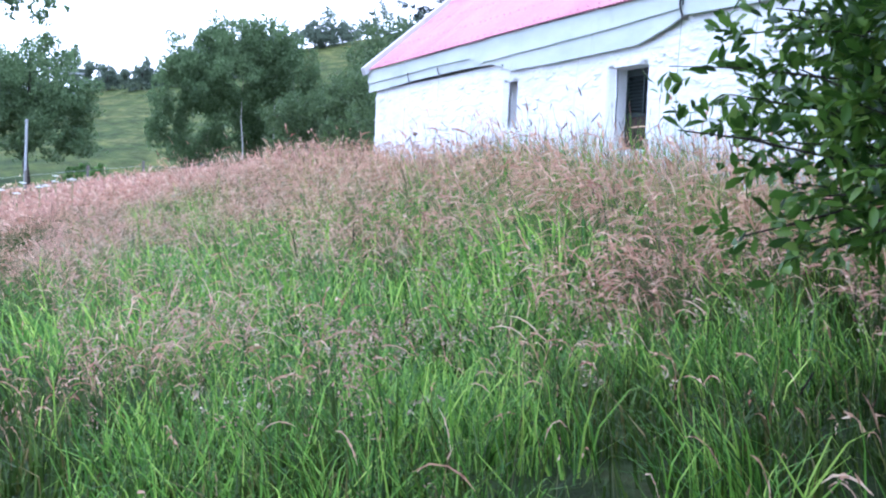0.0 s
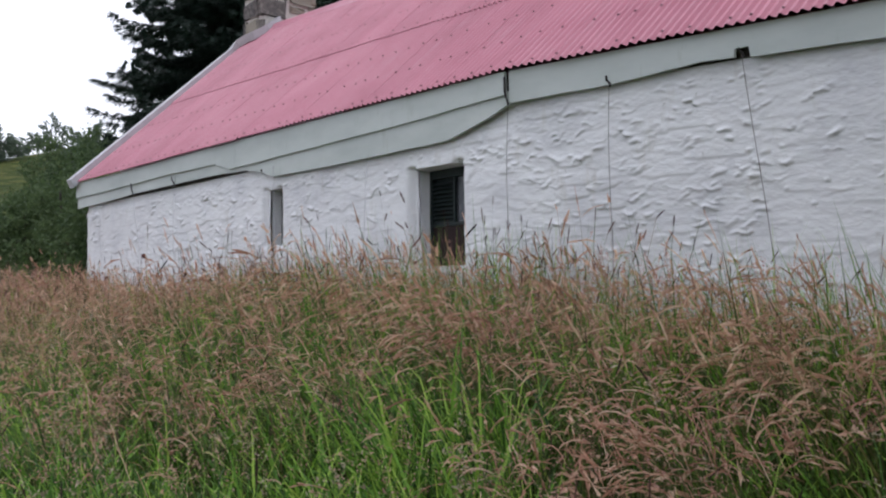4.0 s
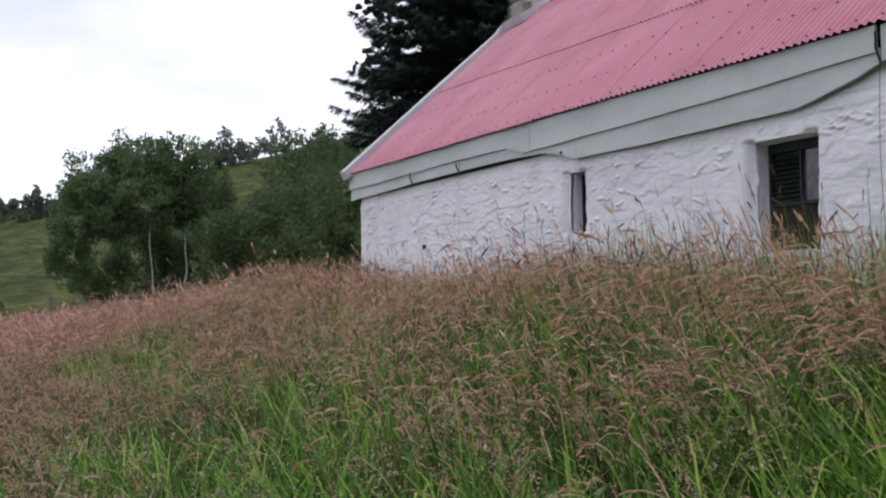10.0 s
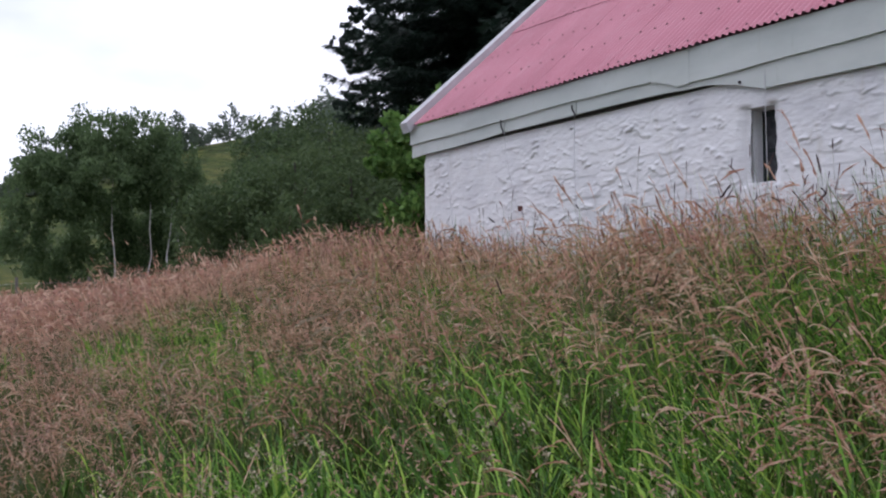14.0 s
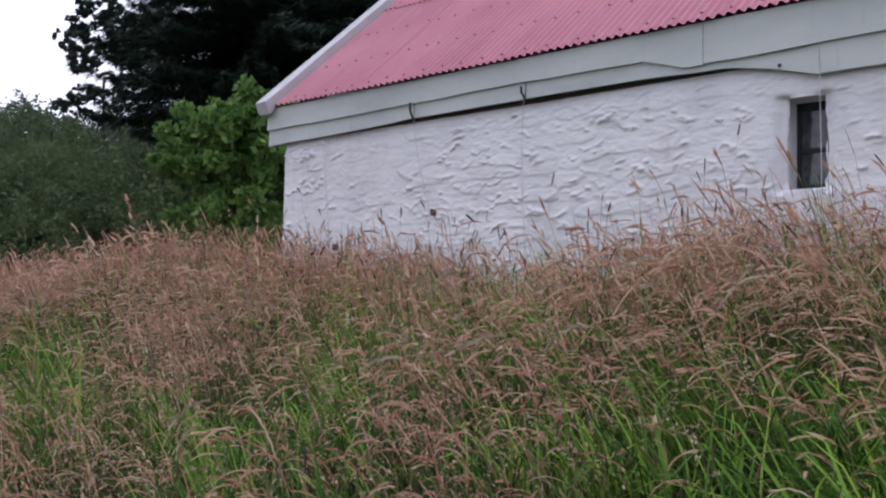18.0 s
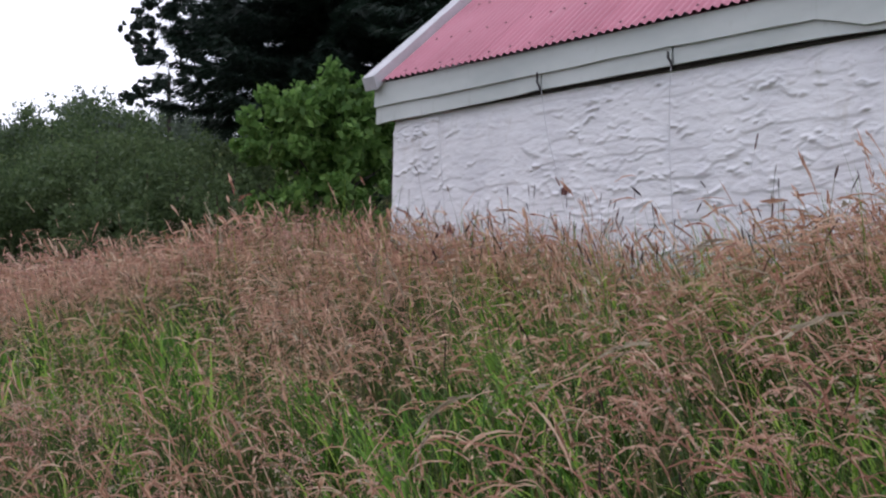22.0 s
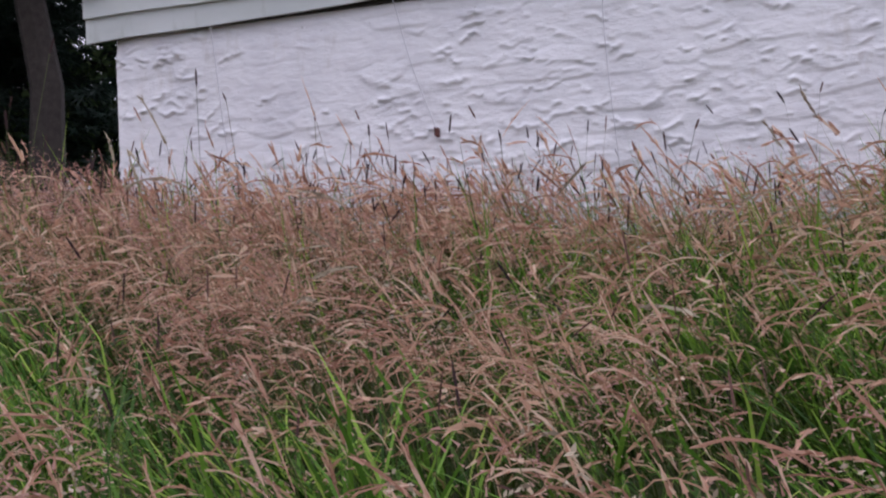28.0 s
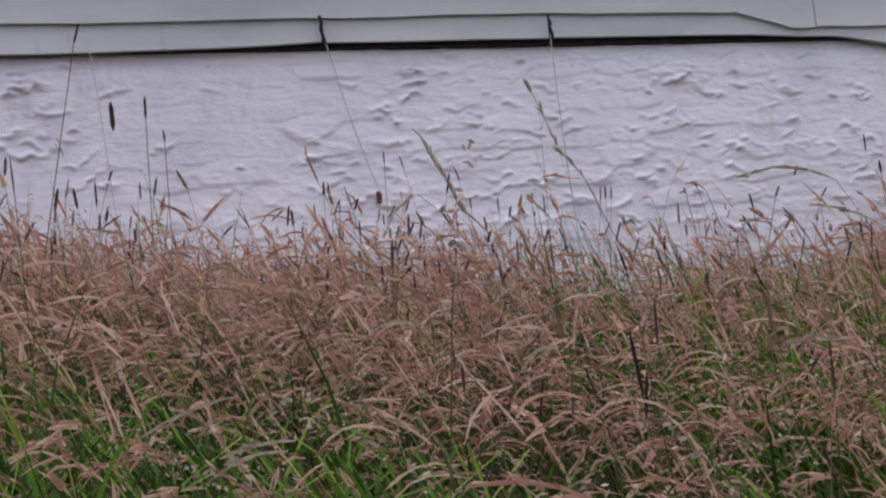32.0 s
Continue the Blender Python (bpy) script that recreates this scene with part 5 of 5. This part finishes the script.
def broadleaf(name, x, y, h, blobs, count, size, mat, bark, label, category, seed, trunks=((0, 0),), group="", trunk_r=0.09, flat=0.4, sprays=40, limbs=5, puff=1.0):
    z = float(ground_z(x, y))
    t = empty(name, (x, y, z), label, category, group)
    rnd = random.Random(seed)
    for k, (dx, dy) in enumerate(trunks):
        bm = limb(None, (dx, dy, -0.3), (dx * (1.2 if limbs else 0.6) + rnd.uniform(-.3, .3), dy * 1.2, h * (0.86 if limbs else 0.62)), trunk_r, trunk_r * 0.2, seed + k)
        for j in range(limbs):
            s = rnd.uniform(0.35, 0.8)
            a = rnd.uniform(0, 6.28)
            limb(bm, (dx * (1 + .2 * s), dy * (1 + .2 * s), h * 0.86 * s), (dx + math.cos(a) * h * 0.2, dy + math.sin(a) * h * 0.2, h * (0.86 * s + 0.14)), trunk_r * 0.4, trunk_r * 0.1, seed + 9 * j + k)
        part("trunk", bm, bark, t)
    c, r = [], []
    for (bx, by, bz, rr, rz) in blobs:
        for k in range(sprays):
            d = Vector((rnd.gauss(0, 1), rnd.gauss(0, 1), rnd.gauss(0, 1))).normalized() * rnd.uniform(0.25, 1.0) ** 0.6
            c.append((bx + d.x * rr, by + d.y * rr, max(bz + d.z * rz, 0.15)))
            q = puff * rnd.uniform(0.12, 0.34) * (1.25 - 0.5 * d.length)
            r.append((rr * q, rr * q, rz * q * 1.1))
    v, f = leaf_cloud(c, r, count, size, seed, flat)
    part_arr("crown", v, f, mat, t)
    return t


def conifer(name, x, y, h, r_low, seed, mat, bark, label, start=0.1, dense=1.0, droop=0.35, power=0.8, group="", trunk_r=0.22, widest=9.0, gap=0.36, boughs=10):
    """Whorls of boughs that sag and lift at the tip, each a flat spray of hanging side twigs."""
    z = float(ground_z(x, y))
    t = empty(name, (x, y, z), label, "tree", group)
    part("trunk", limb(None, (0, 0, -0.3), (0, 0, h), trunk_r, 0.02, seed), bark, t)
    r = np.random.default_rng(seed)
    P, A, S = [], [], []
    bmb = bmesh.new()
    zz = h * start
    while zz < h * 0.985:
        reach = min(r_low * (1 - zz / h) ** power, widest * (1 - 0.1 * r.random())) + 0.10
        turn = r.uniform(0, 6.28)
        count = int(boughs + 4 * r.random())
        for k in range(count):
            a = turn + 6.283 * k / count + r.normal(0, 0.16)
            L = reach * r.uniform(0.62, 1.0) ** 0.7
            z0 = zz + r.uniform(-0.30, 0.30)
            n = max(6, int(L * 8.5 * dense))
            s = np.clip(np.linspace(0.06, 1.0, n) + r.normal(0, 0.015, n), 0.03, 1.0)
            rise = 0.30 * min(1.0, 2.5 * (zz / h) ** 2)
            height = lambda q: z0 + L * (rise * q - droop * 0.95 * q ** 1.6 + 0.22 * q ** 4)
            mid = np.stack([np.cos(a) * L * s, np.sin(a) * L * s, height(s)], 1)
            if L > 1.2:
                limb(bmb, (0, 0, z0), (math.cos(a) * L * 0.5, math.sin(a) * L * 0.5, float(height(0.5))), 0.035, 0.014, seed + k)
            for side in (-1, 1, -1, 1):
                tw = np.minimum(L, 3.2) * (0.05 + 0.13 * np.sin(np.pi * np.clip(s * 0.92 + 0.04, 0, 1)) ** 0.8) * r.uniform(0.5, 1.2, n) + 0.10
                da = a + side * r.uniform(0.45, 1.15, n)
                P.append(mid + r.normal(0, 0.03, (n, 3)))
                A.append(np.stack([np.cos(da) * tw, np.sin(da) * tw, -tw * r.uniform(0.0, 0.75, n)], 1))
                S.append(r.uniform(0.030, 0.065, n))
            P.append(mid[-3:])
            A.append(np.stack([np.cos(a) * 0.28 + r.normal(0, 0.05, 3), np.sin(a) * 0.28 + r.normal(0, 0.05, 3), r.uniform(-0.02, 0.10, 3)], 1))
            S.append(np.full(3, 0.045))
        zz += gap + 0.008 * zz
    P, A, S = np.concatenate(P), np.concatenate(A), np.concatenate(S)
    # each side twig is a small fork of slender pointed sprigs
    b = np.cross(A, r.normal(0, 0.6, P.shape) + np.array((0, 0, 1.0)))
    b *= (S / (np.linalg.norm(b, axis=1) + 1e-9))[:, None]
    out = b * (np.linalg.norm(A, axis=1) / S)[:, None]
    tris = []
    for s0, along, across, wide in ((0.0, 1.0, 0.0, 0.62), (0.22, 0.46, 0.44, 0.46), (0.30, 0.46, -0.42, 0.46)):
        root = P + A * s0
        d = A * along + out * (across * r.uniform(0.6, 1.2, len(P)))[:, None]
        tris.append(np.stack([root - b * wide, root + b * wide, root + d], 1))
    v = np.concatenate(tris).reshape(-1, 3)
    part_arr("needles", v, np.arange(len(v)).reshape(-1, 3), mat, t)
    tagged(part("branching", bmb, bark, t), kind="stuff")
    return t


def build_trees():
    spruce = "tall dark green spruce with drooping branches behind the cottage"
    for i, (x, y, h, r, start, dense, power, widest, gap, boughs) in enumerate((
            (-15.8, 11.6, 16.6, 8.4, 0.36, 1.6, 0.72, 5.4, 0.30, 12), (-12.6, 14.4, 25.0, 6.6, 0.16, 0.85, 0.72, 5.2, 0.58, 8), (-11.6, 16.3, 27.0, 6.4, 0.16, 0.75, 0.72, 5.2, 0.62, 8),
            (-16.5, 18.0, 25.0, 7.0, 0.16, 0.6, 0.8, 5.4, 0.62, 8), (-7.75, 10.5, 23.0, 5.2, 0.30, 0.9, 0.9, 5.0, 0.56, 8), (-24.0, 17.0, 17.5, 7.0, 0.40, 0.8, 0.7, 5.0, 0.45, 9))):
        conifer("spruce", x, y, h, r, 40 + i, M_SPRUCE, M_BARK, spruce, start, dense, 0.42, power, "spruces behind the cottage", 0.36 - 0.10 * (i in (1, 2)), widest, gap, boughs)
    # rounded green shrub by the gable
    broadleaf("elder_bush", -5.95, 3.65, 4.1, [(0.05, 0.30, 3.25, 0.92, 0.80), (-0.30, -0.30, 2.95, 0.85, 0.75), (0.25, 0.60, 2.60, 0.80, 0.95), (-0.62, -0.72, 2.75, 0.40, 0.32), (-0.1, 0.1, 1.6, 1.05, 1.1), (0.35, 0.65, 3.15, 0.75, 0.65), (-0.1, 0.0, 3.1, 0.8, 0.7)], 23000, 0.14, M_ELDER, M_BARK,
              "rounded fresh green elder bush beside the gable", "bush", 61, ((0, 0), (0.2, 0.1), (-0.15, -0.1)), trunk_r=0.06, sprays=34)
    # old pine with a bare lower trunk and ragged clumps of needles
    left = lambda a: (-0.743 * a, -0.669 * a)
    tiers = [(*left(a), z - 0.9, r, rz) for a, z, r, rz in ((1.35, 10.3, 0.75, 0.40), (0.7, 10.8, 0.8, 0.45), (1.3, 13.2, 0.85, 0.65), (0.9, 12.2, 0.9, 0.5), (0.5, 14.4, 1.2, 0.8), (-1.2, 13.0, 1.5, 1.3), (-1.6, 11.2, 1.2, 0.6),
             (-2.6, 13.6, 1.6, 1.6), (-0.3, 15.6, 1.1, 0.7), (0.9, 16.4, 1.0, 0.8))]
    broadleaf("pine_tree", -34.3, 16.8, 17.0, tiers, 30000, 0.15, M_SPRUCE, M_BARK,
              "tall ragged pine with dark clumps of needles and a bare trunk", "tree", 69, trunk_r=0.26, sprays=34, limbs=0, puff=0.8)
    # birch clump across the field: one loose crown on several slender trunks, open below
    side, near = (0.44, 0.90), (0.90, -0.44)
    spot = lambda a, b: (side[0] * a + near[0] * b, side[1] * a + near[1] * b)
    crown = [(*spot(a, b), z, r, rz) for a, b, z, r, rz in ((-0.2, 0.0, 7.9, 2.1, 1.6), (1.8, 0.2, 7.7, 1.7, 1.6), (-2.0, 0.2, 7.0, 2.0, 1.8), (3.2, 0.2, 6.2, 1.4, 2.3), (-3.5, 0.0, 5.2, 1.5, 1.8), (0.2, 0.6, 5.9, 2.6, 1.6),
             (4.1, 0.0, 3.8, 1.2, 2.2), (-4.0, -0.4, 3.2, 1.2, 1.7), (-1.0, -3.4, 3.0, 2.3, 2.8), (1.8, -3.4, 3.0, 2.3, 2.8), (-3.2, -2.8, 1.8, 1.5, 1.6), (3.2, -3.0, 2.6, 1.6, 2.4), (1.6, 0.6, 5.6, 1.2, 1.3), (-1.6, 0.5, 5.2, 1.4, 1.3))]
    broadleaf("birch_tree", -41.9, 6.2, 10.0, crown, 78000, 0.17, M_BIRCHLEAF, M_BIRCHBARK,
              "clump of birch trees with pale slender trunks", "tree", 71, tuple(spot(a, b) for a, b in ((3.6, 1.4), (3.1, 1.2), (0.8, 1.2), (2.2, 1.0))), trunk_r=0.055, flat=1.1, sprays=60, limbs=0, puff=1.1)
    # mixed wood between birch and cottage, leafy down to the ground
    k = 0
    for x, y, h, s in ((-17.5, 4.7, 4.3, 1.9), (-18.5, 6.2, 5.2, 2.1), (-16.0, 8.6, 4.8, 2.0), (-23, 9.4, 6.3, 2.4), (-24, 13.0, 6.6, 2.6), (-30, 12.4, 8.5, 2.9), (-33, 10.2, 4.6, 2.0), (-38.5, 13.7, 9.9, 2.6), (-13.4, 5.6, 4.0, 1.7)):
        k += 1
        broadleaf("broadleaf_tree", x, y, h, [(0, 0, h * 0.66, s, h * 0.32), (0.3, s * 0.7, h * 0.48, s * 0.85, h * 0.34), (0, -s * 0.7, h * 0.45, s * 0.85, h * 0.34), (0, 0, h * 0.22, s * 1.25, h * 0.24)],
                  21000, 0.085 + 0.008 * h, M_WOODLEAF, M_BARK, "dense dark green woodland tree on the slope", "tree", 80 + k, group="wood beyond the meadow", trunk_r=0.14, sprays=46)
    # undergrowth of dark trees among the spruce trunks
    for k, (x, y, h, s) in enumerate(((-14.5, 19.5, 9.5, 3.2), (-10.5, 19.0, 9.0, 3.0))):
        broadleaf("broadleaf_tree", x, y, h, [(0, 0, h * 0.66, s, h * 0.32), (0.3, s * 0.7, h * 0.45, s * 0.9, h * 0.34), (0, -s * 0.7, h * 0.42, s * 0.9, h * 0.34), (0, 0, h * 0.2, s * 1.25, h * 0.22)],
                  11000, 0.26, M_WOODLEAF, M_BARK, "dark tree in the shade among the spruce trunks", "tree", 140 + k, group="wood beyond the meadow", trunk_r=0.14, sprays=46)
    # loose row of trees along the skyline
    r = random.Random(5)
    for k in range(34):
        x, y = r.uniform(-150, -118), -16 + k * 3.1 + r.uniform(-1.5, 1.5)
        h = r.uniform(3.6, 6.4) * (1.35 if k % 9 == 4 else 1.0)
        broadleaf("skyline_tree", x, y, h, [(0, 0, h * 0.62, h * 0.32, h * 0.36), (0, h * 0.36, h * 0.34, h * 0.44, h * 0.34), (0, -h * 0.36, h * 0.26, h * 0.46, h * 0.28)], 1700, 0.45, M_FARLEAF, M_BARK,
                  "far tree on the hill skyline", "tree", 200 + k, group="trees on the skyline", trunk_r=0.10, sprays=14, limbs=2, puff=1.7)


build_trees()


# ---- glossy-leaved bush that overhangs the start of the walk ----
def leaf_quads(P, D, size, seed, wide=0.34):
    """Obovate leaves with a folded midrib: P base points, D directions."""
    r = np.random.default_rng(seed)
    n = len(P)
    D = D / (np.linalg.norm(D, axis=1)[:, None] + 1e-9)
    up = r.normal(size=(n, 3)) + np.array([0, 0, 1.2])
    B = np.cross(D, up)
    B /= np.linalg.norm(B, axis=1)[:, None] + 1e-9
    N = np.cross(B, D)
    L = (size * r.uniform(0.65, 1.25, n))[:, None]
    rows = [(0.0, 0.05, 0.0), (0.35, 0.85, 0.03), (0.75, 0.95, 0.01), (1.0, 0.12, -0.05)]
    v = []
    for s, w, c in rows:
        m = P + D * L * s + N * L * c
        h = B * L * wide * 0.5 * w + N * L * 0.06 * w
        h2 = -B * L * wide * 0.5 * w + N * L * 0.06 * w
        v += [m + h, m, m + h2]
    v = np.stack(v, 1).reshape(-1, 3)
    f = []
    for k in range(3):
        for e in (0, 1):
            q = k * 3 + e
            f.append((q, q + 1, q + 4, q + 3))
    f = (np.array(f)[None] + (np.arange(n) * 12)[:, None, None]).reshape(-1, 4)
    return v, f


def build_bush():
    base = Vector((16.55, -2.75, float(ground_z(16.55, -2.75))))
    t = empty("willow_bush", base, "glossy green broad-leaved willow bush overhanging the grass", "bush")
    leafm = Mat("glossy_willow_leaves", 0.38, spec=0.45)
    c = leafm.ramp(leafm.island(), [(0.0, (0.022, 0.055, 0.009)), (0.5, (0.095, 0.19, 0.026)), (0.85, (0.17, 0.28, 0.042)), (1.0, (0.24, 0.34, 0.07))])
    leafm.leafy(c, 0.3)
    tips = [(15.19, -4.06, 1.29), (15.30, -4.08, 1.08), (15.22, -3.84, 1.43), (15.23, -3.84, 1.22), (15.36, -3.83, 1.05), (15.59, -3.87, 1.28), (15.62, -3.83, 1.04), (15.73, -3.85, 0.87),
            (15.51, -3.96, 0.73), (15.76, -3.97, 0.70), (15.77, -3.81, 1.37), (15.87, -3.85, 1.15), (15.97, -3.88, 0.95), (16.07, -3.92, 0.76), (15.40, -3.78, 1.51), (15.85, -3.87, 0.72)]
    rnd = random.Random(8)
    more = [(rnd.uniform(15.5, 17.3), rnd.uniform(-3.9, -2.0), rnd.uniform(0.9, 2.7)) for _ in range(8)] + [(rnd.uniform(15.45, 16.1), rnd.uniform(-3.8, -3.3), rnd.uniform(0.75, 1.9)) for _ in range(36)] + [(15.9 + rnd.uniform(-0.05, 0.45), -3.75 + rnd.uniform(-0.22, 0.35), rnd.uniform(0.78, 1.75)) for _ in range(36)]
    P, D = [], []
    r = np.random.default_rng(3)
    for k, tip in enumerate(tips + more):
        tip = Vector(tip)
        start = base + Vector((rnd.uniform(-0.15, 0.15), rnd.uniform(-0.15, 0.15), rnd.uniform(0.5, 1.4)))
        mid = start.lerp(tip, 0.5) + Vector((0, 0, 0.12))
        pts = []
        for j in range(9):
            s = j / 8
            q = start * (1 - s) ** 2 + mid * 2 * s * (1 - s) + tip * s * s
            pts.append(q + Vector((rnd.uniform(-1, 1), rnd.uniform(-1, 1), rnd.uniform(-1, 1))) * 0.012)
        reparent(part("limb", tube_bm(pts, 0.012, 5, taper=[1.3, 1.2, 1.05, 0.9, 0.75, 0.6, 0.45, 0.35, 0.2]), M_BARK), t)
        # side twigs with whorls of leaves
        for j in range(21):
            s = 0.36 + 0.64 * (j / 20) ** 0.9
            q = start * (1 - s) ** 2 + mid * 2 * s * (1 - s) + tip * s * s
            way = (tip - start).normalized()
            out = Vector(r.normal(size=3)).normalized()
            tw = (way * 0.6 + out * 0.8).normalized()
            ln = rnd.uniform(0.10, 0.24) * (1.0 if j < 20 else 0.3)
            end = q + tw * ln
            for w in range(7):
                a = Vector(r.normal(size=3)).normalized()
                P.append(q.lerp(end, (w + rnd.random()) / 7))
                D.append(tw * 0.8 + a * 0.9)
    for _ in range(150):
        # whorls that fill the overhang
        c = np.array((rnd.uniform(14.95, 15.7), rnd.uniform(-3.6, -2.9), rnd.uniform(0.8, 1.9)))
        c[2] = max(c[2], 1.2) if c[0] < 15.3 else c[2]
        way = Vector((-0.5, -0.6, 0.2)) + Vector(r.normal(size=3)) * 0.6
        for w in range(11):
            P.append(Vector(c) + way * 0.012 * w)
            D.append(way * 0.7 + Vector(r.normal(size=3)) * 0.7)
    v, f = leaf_quads(np.array(P), np.array(D), 0.066, 5, 0.40)
    ob = part_arr("leaves", v, f, leafm.m, None, smooth=True)
    reparent(ob, t)
    tagged(ob, "crowd of oval glossy green leaves", kind="stuff")
    # unseen leaf masses, overhead and low, added to block light from the grass
    rr = random.Random(15)
    spots = lambda n, *box: [tuple(rr.uniform(*b) for b in box) for _ in range(n)]
    hub = spots(34, (-1.6, 3.6), (-3.4, 2.2), (2.9, 4.6)) + spots(12, (2.2, 3.6), (0.6, 2.6), (0.8, 2.8)) + spots(12, (-0.4, 3.0), (-1.3, 1.2), (2.1, 2.9))
    low = spots(30, (-1.75, 0.2), (-1.95, 0.2), (2.25, 2.9)) + spots(26, (0.6, 1.9), (-1.9, -0.4), (0.4, 2.6))
    v, f = leaf_cloud(hub + low, [(0.95, 0.95, 0.6)] * len(hub) + [(0.45, 0.45, 0.35)] * len(low), 56000, 0.17, 66, 0.2)
    tagged(part_arr("crown", v, f, leafm.m, t), "out-of-view crown and low leaf masses added to shade the grass")
    for k in range(3):
        bm = limb(None, (0.06 * k - 0.06, 0.04 * k, -0.2), (0.25 * k - 0.3, 0.2 - 0.2 * k, 1.7), 0.05, 0.015, 77 + k)
        part("stem", bm, M_BARK, t)


build_bush()


# ---- things across the field ----
def build_field():
    # tall ash whose outer sprays hang over the view, and a rounder field tree
    broadleaf("ash_tree", -3.6, -7.5, 7.0, [(0.7, 2.15, 3.9, 0.55, 0.75), (0.5, 1.9, 5.0, 0.7, 0.5), (0, 0, 5.0, 1.7, 1.7), (-0.6, -1.4, 5.0, 1.9, 1.6)], 9000, 0.095, M_BIRCHLEAF, M_BARK,
              "tall ash tree with loose hanging sprays of leaves", "tree", 301, trunk_r=0.14, flat=1.4, sprays=30, puff=0.8)
    broadleaf("field_tree", -28.0, -4.8, 6.6, [(0, 0, 4.6, 2.6, 1.9), (0.2, 1.3, 3.7, 1.6, 1.5), (0, -1.8, 4.1, 2.5, 1.8), (0, 0.2, 2.7, 2.5, 1.2)], 30000, 0.14, M_BIRCHLEAF, M_BARK,
              "round leafy tree standing in the field", "tree", 302, trunk_r=0.16, sprays=50)
    broadleaf("low_bush", -26.5, -2.6, 1.3, [(0, 0, 0.7, 0.9, 0.55), (0, 0.7, 0.5, 0.7, 0.4)], 5000, 0.12, M_ELDER, M_BARK, "low bright green bush in the pasture", "bush", 303, trunk_r=0.04)
    galv = plain("galvanised_steel", (0.42, 0.43, 0.44), 0.5, 0.2, 6, 0.6)
    z = float(ground_z(-23.5, -5.0))
    p = empty("metal_pole", (-23.5, -5.0, z), "thin grey metal pole standing in the field", "pole")
    part("shaft", tube_bm([(0, 0, -0.2), (0, 0, 2.95)], 0.05, 8), galv, p)
    part("cap", tube_bm([(0, 0, 2.95), (0, 0, 3.02)], 0.065, 8), galv, p)
    # lattice pylon on the skyline
    px_, py_ = -112.0, 1.55
    z = float(ground_z(px_, py_))
    p = empty("pylon", (px_, py_, z), "far grey lattice electricity pylon on the hill", "pylon")
    H, W = 5.9, 1.0
    leg = lambda sx, sy, s: (sx * W * (1 - 0.72 * s), sy * W * (1 - 0.72 * s), H * s)
    for sx, sy in ((-1, -1), (1, -1), (1, 1), (-1, 1)):
        part("leg", tube_bm([leg(sx, sy, 0), leg(sx, sy, 1)], 0.09, 4), galv, p)
    for k in range(5):
        a, b = k / 5, (k + 1) / 5
        for q in (((-1, -1), (-1, 1)), ((1, -1), (1, 1)), ((-1, -1), (1, -1)), ((-1, 1), (1, 1))):
            part("brace", tube_bm([leg(*q[0], a), leg(*q[1], b)], 0.05, 4), galv, p)
            part("brace", tube_bm([leg(*q[1], a), leg(*q[0], b)], 0.05, 4), galv, p)
    for zz in (0.66, 0.9):
        part("cross_arm", tube_bm([(0, -1.9, H * zz), (0, 1.9, H * zz)], 0.09, 4), galv, p)
    # post and wire fence below the wood
    wood = plain("grey_fence_post", (0.16, 0.145, 0.125), 0.9, 0.3, 14)
    r = random.Random(21)
    spots = [(-19.5 - 0.25 * k + r.uniform(-.1, .1), -7.0 + 1.9 * k) for k in range(9)]
    fence = empty("wire_fence", (spots[0][0], spots[0][1], float(ground_z(*spots[0]))), "old post and wire fence along the field edge", "fence")
    tops = []
    for x, y in spots:
        z = float(ground_z(x, y))
        lean = (r.uniform(-0.08, 0.08), r.uniform(-0.08, 0.08))
        reparent(part("post", tube_bm([(x, y, z - 0.3), (x + lean[0], y + lean[1], z + 1.25)], 0.05, 6), wood), fence)
        tops.append((x, y, z, lean))
    for hgt in (0.45, 0.75, 1.08):
        pts = [(x + l[0] * hgt, y + l[1] * hgt, z + hgt) for x, y, z, l in tops]
        reparent(part("wire", tube_bm(pts, 0.006, 4), galv), fence)
    # white umbels
    white = plain("white_umbel_flowers", (0.75, 0.76, 0.70), 0.8, 0.1, 30)
    green = plain("umbel_stalk_green", (0.12, 0.20, 0.05), 0.7, 0.2, 20)
    for k in range(9):
        x, y = r.uniform(-11, -3), r.uniform(-6.2, -4.6)
        z = float(ground_z(x, y))
        h = r.uniform(0.85, 1.1)
        u = empty("hogweed", (x, y, z), "white flat-topped hogweed flower above the grass", "flower", "hogweed in the field")
        part("stalk", tube_bm([(0, 0, -0.05), (0.02, 0.01, h * 0.6), (0, 0, h)], 0.008, 5), green, u)
        bm = bmesh.new()
        for j in range(16):
            a, q = j * 2.4, 0.085 * math.sqrt(j / 16)
            bmesh.ops.create_icosphere(bm, subdivisions=1, radius=0.019, matrix=Matrix.Translation((math.cos(a) * q, math.sin(a) * q, h + 0.03 - q * 0.25)) @ Matrix.Diagonal((1, 1, 0.5, 1)))
            tube_bm([(0, 0, h - 0.01), (math.cos(a) * q, math.sin(a) * q, h + 0.025 - q * 0.25)], 0.002, 3, bm)
        part("umbel", bm, white, u)


build_field()
